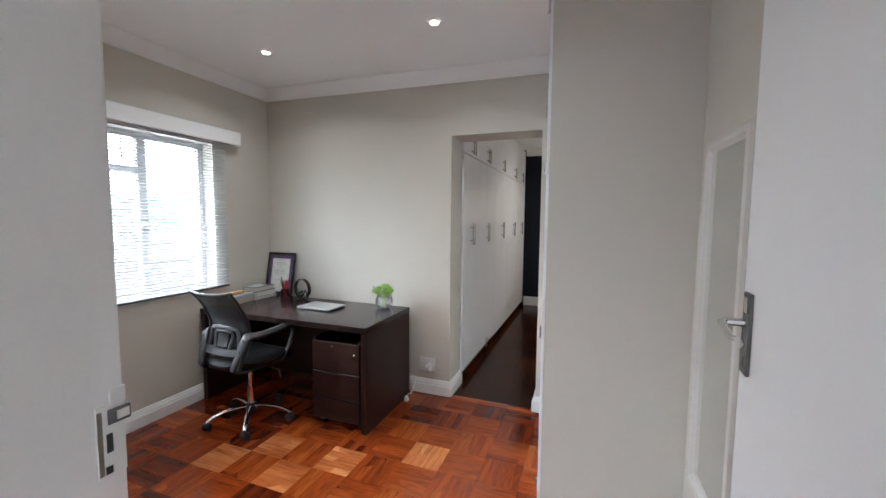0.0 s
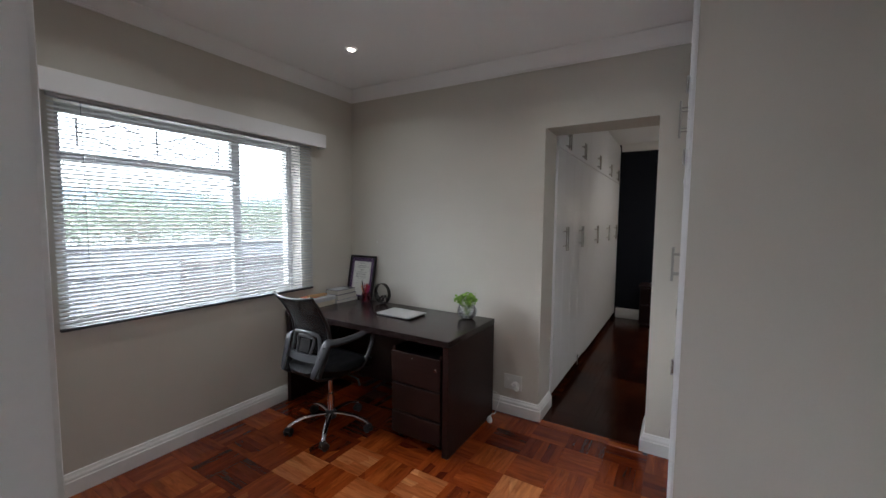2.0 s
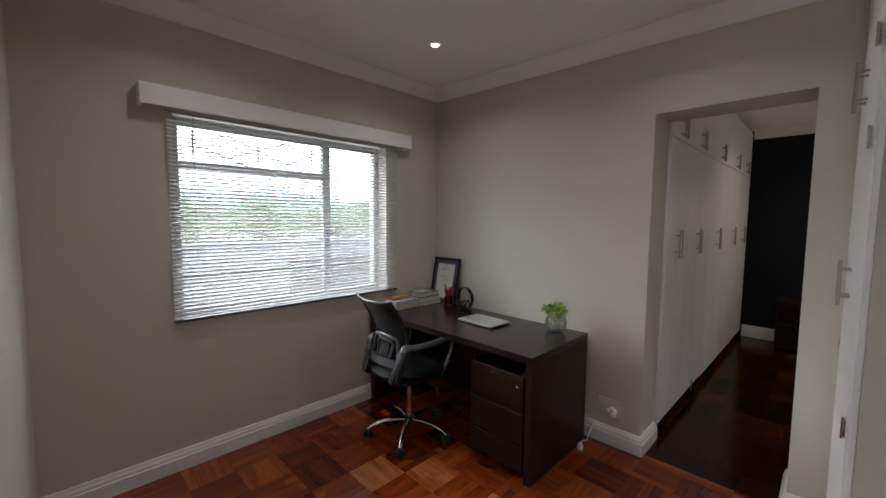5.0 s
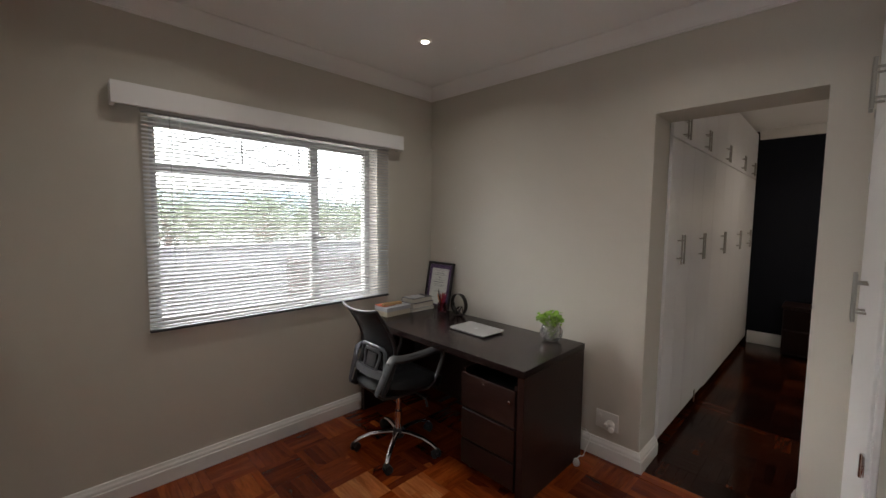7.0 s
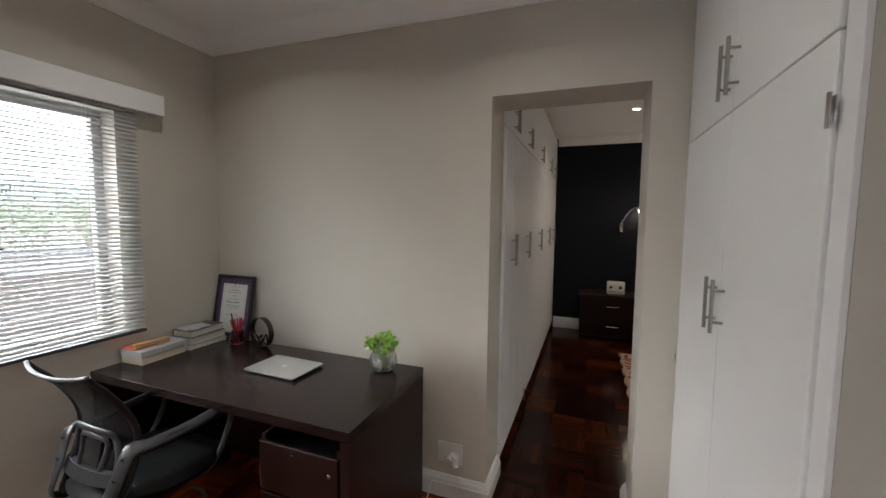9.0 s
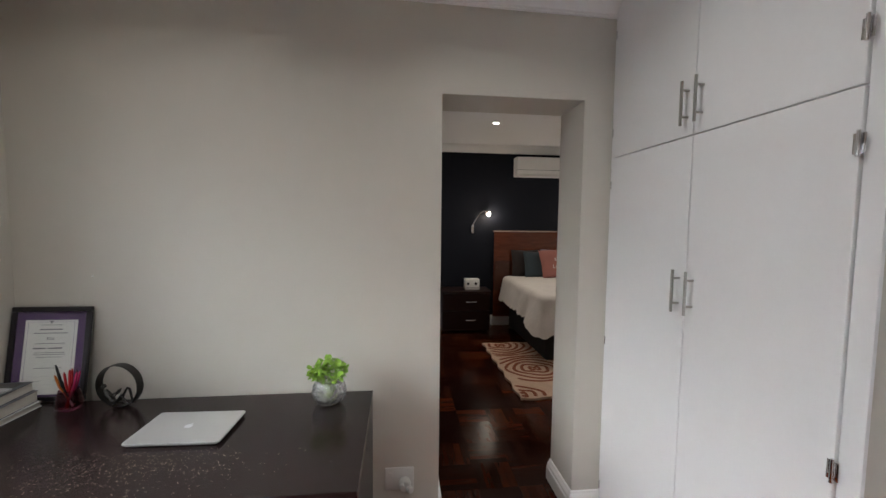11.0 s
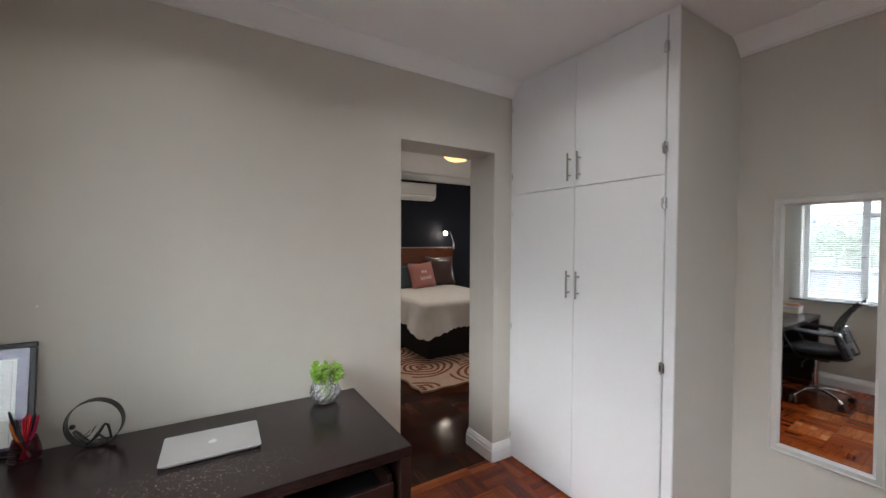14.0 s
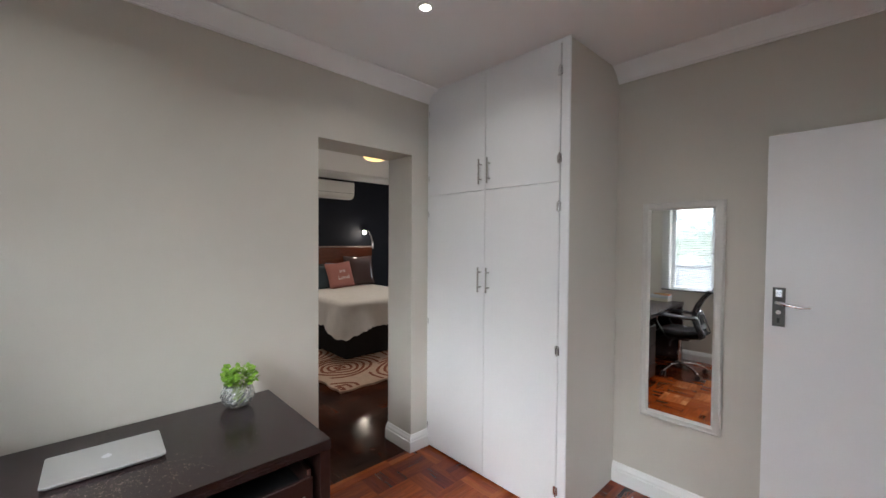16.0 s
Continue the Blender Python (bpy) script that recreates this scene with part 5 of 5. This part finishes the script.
for x in (-0.092, 0.092):
    part("border_rule", box(x - 0.0006, x + 0.0006, 0.0078, 0.0083, 0.038, fh - 0.066), RULE, fr)
part("border_rule", box(-0.092, 0.092, 0.0078, 0.0083, fh - 0.0672, fh - 0.066), RULE, fr)
crest = lathe([(0, 0), (0.009, 0), (0.009, 0.0006), (0, 0.0006)], 3, pose(0, 0.0083, 0.338, 90, 0, 0) @ pose(0, 0, 0, 0, 0, -90))
part("crest", crest, INK, fr, "small dark shield crest")
for z, w, h in [(0.324, 0.085, 0.002), (0.303, 0.09, 0.0045), (0.288, 0.135, 0.003), (0.244, 0.12, 0.0022), (0.205, 0.12, 0.002), (0.197, 0.13, 0.002), (0.186, 0.10, 0.002), (0.14, 0.11, 0.002)]:
    part("print_line", box(-w / 2, w / 2, 0.0078, 0.0083, z, z + h), INK, fr)
for x, w in ((-0.04, 0.05), (0.022, 0.055)):
    part("script_line", box(x - w / 2, x + w / 2, 0.0078, 0.0083, 0.222, 0.2275), INK, fr)
text_mesh("2023", 0.016, INK, fr, pose(0, 0.0082, 0.261, 90), "printed_year", "printed year", 0.0002)
for x in (-0.05, 0.05):
    part("signature_rule", box(x - 0.025, x + 0.025, 0.0078, 0.0083, 0.085, 0.0862), INK, fr)
pane = part("glass", box(-fw / 2 + b - 0.002, fw / 2 - b + 0.002, 0.0045, 0.0060, b - 0.002, fh - b + 0.002), PANE, fr, "glazing")
pane.visible_shadow = False

# box with lid, wooden block, books
PAPER = paint("cream_card", (0.62, 0.56, 0.45), 0.8, vary=0.06, fine=80)
GREYCARD = paint("pale_grey_card", (0.50, 0.51, 0.53), 0.6, vary=0.05)
bx = thing("card_box", pose(-2.765, 2.432, DT, 0, 0, 2), "cream card box with a pale grey lid on the desk", "box")
part("tray", box(-0.077, 0.077, -0.122, 0.122, 0, 0.040, 0.002), PAPER, bx)
part("lid", box(-0.081, 0.081, -0.126, 0.126, 0.0405, 0.075, 0.003), GREYCARD, bx, "pale grey lid")
ob_ = thing("orange_booklet", pose(-2.79, 2.37, DT + 0.0755, 0, 0, 4), "orange-red booklet on the card box", "booklet")
part("cover", box(-0.055, 0.055, -0.062, 0.062, 0, 0.006, 0.001), paint("orange_cover", (0.55, 0.11, 0.04), 0.5), ob_)
part("label", box(0.005, 0.045, 0.02, 0.05, 0.0062, 0.0068), PLASTIC, ob_, "white label")
wb = tagged(part("wooden_block", box(-0.018, 0.018, -0.085, 0.085, 0, 0.02, 0.003), paint("pale_pine", (0.55, 0.33, 0.15), 0.6, vary=0.2, scale=10, stretch=(8, 1, 8))), "pale wooden block lying on the box", "wooden block")
wb.matrix_world = pose(-2.745, 2.405, DT + 0.083, 0, 0, -8)
z = DT
for k, (w, d, h, dx, dy, rz, cov, lab) in enumerate([(0.165, 0.245, 0.022, 0, 0, -2, (0.70, 0.70, 0.70), "white paperback book lying on the desk"), (0.150, 0.235, 0.045, 0.002, 0.002, 1, (0.20, 0.20, 0.22), "thick grey book on a stack"), (0.145, 0.228, 0.038, -0.006, 0.002, 3, (0.12, 0.125, 0.14), "grey hardback book on top of a stack")]):
    bk = thing("book", pose(-2.765 + dx, 2.70 + dy, z, 0, 0, rz), lab, "book", "stack of books")
    cm = paint("book_cover", cov, 0.5, vary=0.1)
    part("page_block", box(-w / 2 + 0.004, w / 2 - 0.003, -d / 2 + 0.003, d / 2 - 0.003, 0.0025, h - 0.0025), paint("page_edges", (0.66, 0.63, 0.57), 0.9, vary=0.12, scale=5, fine=300, stretch=(1, 1, 40)), bk, "cream page edges")
    part("cover", box(-w / 2, w / 2, -d / 2, d / 2, 0, 0.002), cm, bk)
    part("cover", box(-w / 2, w / 2, -d / 2, d / 2, h - 0.002, h), cm, bk)
    part("spine", box(-w / 2, -w / 2 + 0.002, -d / 2, d / 2, 0.002, h - 0.002), cm, bk)
    if k == 2:
        for x0_, x1_, y0_, y1_, cc in ((-0.06, 0.0, -0.10, -0.04, (0.12, 0.11, 0.11)), (-0.03, 0.05, 0.03, 0.10, (0.09, 0.085, 0.08)), (0.01, 0.06, -0.09, -0.03, (0.55, 0.55, 0.55))):
            part("cover_print", box(x0_, x1_, y0_, y1_, h + 0.0001, h + 0.0006), paint("dull_print", cc, 0.6, vary=0.5, scale=60, fine=200), bk)
    z += h + 0.0005

mg = tagged(part("magazine", box(-0.05, 0.05, -0.075, 0.075, 0, 0.007, 0.001), paint("pale_magazine", (0.55, 0.56, 0.58), 0.5, vary=0.35, scale=30, fine=90)), "thin pale magazine on top of the books", "magazine")
mg.matrix_world = pose(-2.765, 2.665, z + 0.0003, 0, 0, -6)

# wall socket with adaptor, loose plug on its cable
so = thing("wall_socket", pose(-1.187, N, 0.252), "white double wall socket with a plugged-in adaptor", "wall socket")
part("plate", box(-0.072, 0.072, -0.009, -0.0005, -0.058, 0.058, 0.004, 3), PLASTIC, so, "", 40)
ad = part("adaptor", lathe([(0, 0.042), (0.024, 0.042), (0.029, 0.036), (0.030, 0.012), (0.027, 0.0), (0, 0)], 22, pose(0.026, -0.0095, -0.016, 90)), PLASTIC, so, "round white plug adaptor", 40)
part("plug_top", lathe([(0, 0.030), (0.012, 0.030), (0.016, 0.022), (0.017, 0), (0, 0)], 16, pose(0.046, -0.050, -0.026, 75, 0, 20)), PLASTIC, ad, "white plug in the adaptor", 40)
part("plug_boss", lathe([(0, 0.014), (0.010, 0.014), (0.012, 0.008), (0.012, 0), (0, 0)], 14, pose(0.012, -0.0515, -0.006, 90)), PLASTIC, ad, "", 40)
part("switch", box(-0.055, -0.035, -0.012, -0.009, 0.012, 0.034, 0.002), PLASTIC, so)
pl = thing("loose_plug", pose(-1.285, 2.74, 0.0006), "white plug lying on the floor beside the desk", "plug")
part("plug_body", lathe([(0, 0), (0.018, 0), (0.021, 0.012), (0.016, 0.034), (0.008, 0.042), (0, 0.042)], 14), PLASTIC, pl, "", 40)
part("cable", tube([(0, 0, 0.04), (0.01, 0.02, 0.055), (0.015, 0.06, 0.04), (0.014, 0.10, 0.07), (0.016, 0.145, 0.11), (0.010, 0.172, 0.135), (-0.03, 0.180, 0.15), (-0.08, 0.180, 0.155)], 0.003, seg=7), PLASTIC, pl, "white cable", 50)

# nail hole plug on the wall
nh = tagged(part("wall_hook", lathe([(0, 0), (0.004, 0), (0.003, 0.006), (0, 0.007)], 10, pose(0, 0, 0, 90)), PLASTIC), "tiny white hook on the greige wall", "wall hook")
nh.matrix_world = pose(-2.55, N - 0.0003, 1.28)

# ---- outside the window ----
GRASS = paint("garden_ground", (0.16, 0.16, 0.155), 0.9, vary=0.2, scale=0.4, fine=6)
# The hills' blue-grey holds the distance haze; no haze is modelled.
HILL = paint("haze_tinted_hillside", (0.10, 0.135, 0.17), 0.95, vary=0.15, scale=0.02, fine=0.2, bump=0)
structure("ground", box(-400, W - 0.25, -300, 300, -0.7, -0.6), GRASS, "pale paved ground outside")
bm = bmesh.new()
hv = [[bm.verts.new((-330 - 30 * j, -320 + 16 * i, -1 + (26 + 14 * noise.noise((i * 0.18, 0, 2)) + 5 * noise.noise((i * 0.6, 4, 2))) * (j / 3) ** 0.7)) for j in range(4)] for i in range(41)]
for i in range(40):
    for j in range(3):
        bm.faces.new((hv[i][j], hv[i][j + 1], hv[i + 1][j + 1], hv[i + 1][j]))
structure("backdrop_hills", bm, HILL, "wooded hills in the distance, haze put into their colour")
PLASTER = paint("pale_plaster", (0.17, 0.17, 0.175), 0.85, vary=0.06, scale=0.8, fine=20)
gw = thing("garden_wall", pose(0, 0, 0), "pale plastered garden wall with a coping", "garden wall")
part("wall", box(-10.2, -10.0, -14, 22, -0.6, 0.81), PLASTER, gw)
part("coping", box(-10.26, -9.94, -14, 22, 0.811, 0.89, 0.01), paint("grey_coping", (0.11, 0.11, 0.115), 0.85, vary=0.12), gw)
gt = thing("timber_screen", pose(0, 0, 0), "brown slatted timber screen in front of the garden wall", "screen")
TIMBER = paint("weathered_timber", (0.06, 0.045, 0.04), 0.7, vary=0.25, scale=3, fine=20)
for k in range(8):
    part("board", box(-8.24, -8.20, 3.9, 7.0, -0.55 + 0.15 * k, -0.55 + 0.15 * k + 0.125, 0.006), TIMBER, gt)
for y in (3.9, 5.4, 6.93):
    part("post", box(-8.32, -8.245, y, y + 0.07, -0.6, 0.70, 0.006), TIMBER, gt)
BARK = paint("grey_bark", (0.13, 0.10, 0.08), 0.9, vary=0.3, scale=6, fine=30, bump=0.6, depth=0.01)
# Leaf green made paler and greyer, so haze over the trees is in the colour.
FOLIAGE = paint("haze_greyed_foliage", (0.115, 0.14, 0.085), 0.7, vary=0.15, scale=0.9, fine=5)
rt = random.Random(21)


def tree(x, y, h, spread_):
    t = thing("tree", pose(x, y, -0.6), "leafy green garden tree beyond the wall", "tree", "garden trees")
    trunk = tube([(0, 0, 0), (0.06, 0.03, h * 0.25), (-0.03, 0.08, h * 0.5), (0.05, 0, h * 0.75)], [0.16, 0.13, 0.10, 0.05], seg=9)
    limbs = []
    for k in range(9):
        a, z0 = k * 2.4 + rt.uniform(-0.3, 0.3), h * rt.uniform(0.16, 0.62)
        r = spread_ * rt.uniform(0.55, 0.95)
        end = Vector((r * math.cos(a), r * math.sin(a), z0 + h * rt.uniform(0.12, 0.3)))
        add_tube(trunk, [(0, 0.03, z0), Vector((0, 0, z0)).lerp(end, 0.5) + Vector((0, 0, 0.15)), end], [0.055, 0.035, 0.015], seg=6)
        limbs.append(end)
    part("trunk", trunk, BARK, t, "", 50)
    verts, faces = [], []
    for end in limbs + [Vector((0, 0, h * 0.85)), Vector((0.2, 0.1, h * 0.7))]:
        for q in range(7):
            c = end + Vector((rt.gauss(0, 0.42), rt.gauss(0, 0.42), rt.gauss(0, 0.24))) * spread_
            for w in range(30):
                p = c + Vector((rt.gauss(0, 0.2), rt.gauss(0, 0.2), rt.gauss(0, 0.17))) * spread_
                e = Euler((rt.uniform(0, 3), rt.uniform(0, 3), rt.uniform(0, 6))).to_matrix()
                s = rt.uniform(0.05, 0.11)
                b0 = len(verts)
                verts.extend(p + e @ Vector(v) * s for v in ((-1, 0, 0), (0, 0.5, 0.1), (1, 0, 0), (0, -0.5, 0.1)))
                faces.append((b0, b0 + 1, b0 + 2, b0 + 3))
    me = bpy.data.meshes.new("crown")
    me.from_pydata(verts, [], faces)
    me.materials.append(FOLIAGE)
    ob = new("crown", me)
    ob.parent = t
    ob["label"] = "crown of small green leaves"


for k in range(56):
    tree(-24 - 5 * (k % 4) + rt.uniform(-1.5, 1.5), -20 + 1.25 * k + rt.uniform(-1, 1), 2.9 + 0.3 * (k % 4) + rt.uniform(-0.4, 0.6), rt.uniform(2.0, 2.7))

# ---- floors ----
BITUMEN = paint("dark_bitumen_joint", (0.02, 0.012, 0.008), 0.8)
structure("subfloor", box(W - 0.24, E + 0.24, -2.2, N, -0.12, -0.0085), BITUMEN, "dark bedding under the parquet")
structure("subfloor", box(-1.75, BE + 0.24, N, BN + 0.12, -0.12, -0.0085), BITUMEN, "dark bedding under the parquet")


def finger_mesh(along_y):
    """One finger of a block, centred, with eased edges; grain runs along its length."""
    bm = bmesh.new()
    l, w, h, e = BLOCK / 2 - 0.0002, BLOCK / FINGERS / 2 - 0.0002, 0.0, 0.0006
    lo = [(-l, -w), (l, -w), (l, w), (-l, w)]
    hi = [(-l + e, -w + e), (l - e, -w + e), (l - e, w - e), (-l + e, w - e)]
    a = [bm.verts.new((x, y, -0.009)) for x, y in lo]
    b = [bm.verts.new((x, y, -0.0006)) for x, y in lo]
    c = [bm.verts.new((x, y, h)) for x, y in hi]
    for k in range(4):
        j = (k + 1) % 4
        bm.faces.new((a[k], a[j], b[j], b[k]))
        bm.faces.new((b[k], b[j], c[j], c[k]))
    bm.faces.new(c)
    layer = bm.loops.layers.uv.new("grain")
    for f in bm.faces:
        for lp in f.loops:
            lp[layer].uv = (lp.vert.co.x, lp.vert.co.y)
    if along_y:
        bmesh.ops.rotate(bm, verts=bm.verts, cent=(0, 0, 0), matrix=Matrix.Rotation(math.pi / 2, 3, "Z"))
    return bm


def finger_places(x0, x1, y0, y1):
    """Basket weave: blocks turn by a quarter from one to the next."""
    i0, i1 = math.floor((x0 - BLOCK_X0) / BLOCK), math.ceil((x1 - BLOCK_X0) / BLOCK)
    j0, j1 = math.floor((y0 - BLOCK_Y0) / BLOCK), math.ceil((y1 - BLOCK_Y0) / BLOCK)
    for i in range(i0, i1):
        for j in range(j0, j1):
            cx, cy = BLOCK_X0 + (i + 0.5) * BLOCK, BLOCK_Y0 + (j + 0.5) * BLOCK
            turn = (i + j) % 2
            for k in range(FINGERS):
                o = (k - (FINGERS - 1) / 2) * BLOCK / FINGERS
                px, py = (cx + o, cy) if turn else (cx, cy + o)
                if x0 - 0.1 < px < x1 + 0.1 and y0 - 0.1 < py < y1 + 0.1:
                    yield px, py, turn


def joined_fingers(name, places, material, parent, label):
    verts, faces, uvs = [], [], []
    protos = []
    for t in (0, 1):
        b = finger_mesh(t)
        b.verts.index_update()
        lay = b.loops.layers.uv["grain"]
        protos.append(([v.co.copy() for v in b.verts], [[v.index for v in f.verts] for f in b.faces], [[tuple(lp[lay].uv) for lp in f.loops] for f in b.faces]))
        b.free()
    for px, py, t, dz in places:
        base = len(verts)
        vs, fs, us = protos[t]
        verts.extend((v.x + px, v.y + py, v.z + dz) for v in vs)
        faces.extend([i + base for i in f] for f in fs)
        for u in us:
            uvs.extend(u)
    me = bpy.data.meshes.new(name)
    me.from_pydata(verts, [], faces)
    layer = me.uv_layers.new(name="grain")
    for k, u in enumerate(uvs):
        layer.data[k].uv = u
    me.materials.append(material)
    ob = new(name, me)
    ob.parent = parent
    return tagged(ob, label, "", "", "stuff")


fl = thing("floor", pose(0, 0, 0), "glossy red-brown parquet floor laid in basket-weave blocks", "floor", "", "structure")
rnd = random.Random(11)
near, rest = [], []
for px, py, t in finger_places(W, E, -2.1, N - 0.02):
    if py > N - 0.075:
        continue
    dz = rnd.uniform(-0.0004, 0.0)
    (near if -2.62 < px < -0.2 and 1.02 < py < 2.32 and len(near) < 300 else rest).append((px, py, t, dz))
# Cells whose blocks get the painted sheen.
PALE_BLOCKS = [(3, 5), (4, 6), (5, 5), (6, 6), (8, 7)]
protos = {}
for px, py, t, dz in near:
    cell = (math.floor((px - BLOCK_X0) / BLOCK), math.floor((py - BLOCK_Y0) / BLOCK))
    key = (t, cell in PALE_BLOCKS)
    if key not in protos:
        ob = part("parquet_finger", finger_mesh(t), PARQUET_SHEEN if key[1] else PARQUET, fl)
        protos[key] = ob.data
    else:
        ob = new("parquet_finger", protos[key])
        ob.parent = fl
    ob.location = (px, py, dz)
    ob.rotation_euler = (rnd.uniform(-0.002, 0.002), rnd.uniform(-0.002, 0.002), 0)
joined_fingers("parquet_rest", rest, PARQUET, fl, "red-brown parquet fingers")
# border board and threshold
bd = part("border_board", box(W, OX0 + 0.5, N - 0.052, N, -0.009, 0.0, 0.001), PARQUET, fl)
bd.data.uv_layers.new(name="grain")
th = tagged(part("threshold", box(OX0, OX1, N - 0.055, N + 0.025, -0.009, 0.004, 0.003), PARQUET), "worn orange-brown wooden threshold board", "threshold", "", "structure")
th.data.uv_layers.new(name="grain")
fb = thing("floor_bedroom", pose(0, 0, 0), "dark-stained glossy parquet floor", "floor", "", "structure")
near, rest = [], []
for px, py, t in finger_places(-1.1, BE, N + 0.11, BN):
    (near if px < 0.75 and py < 4.25 and len(near) < 300 else rest).append((px, py, t, rnd.uniform(-0.0006, 0.0)))
firsts = [part("parquet_finger", finger_mesh(t), PARQUET_DARK, fb) for t in (0, 1)]
used = [False, False]
for px, py, t, dz in near:
    ob = firsts[t] if not used[t] else new("parquet_finger", firsts[t].data)
    used[t] = True
    ob.parent = fb
    ob.location = (px, py, dz)
joined_fingers("parquet_rest", rest, PARQUET_DARK, fb, "dark-stained parquet fingers")
part("border_board", box(OX0, OX1, N + 0.025, N + 0.13, -0.009, -0.0005), PARQUET_DARK, fb).data.uv_layers.new(name="grain")
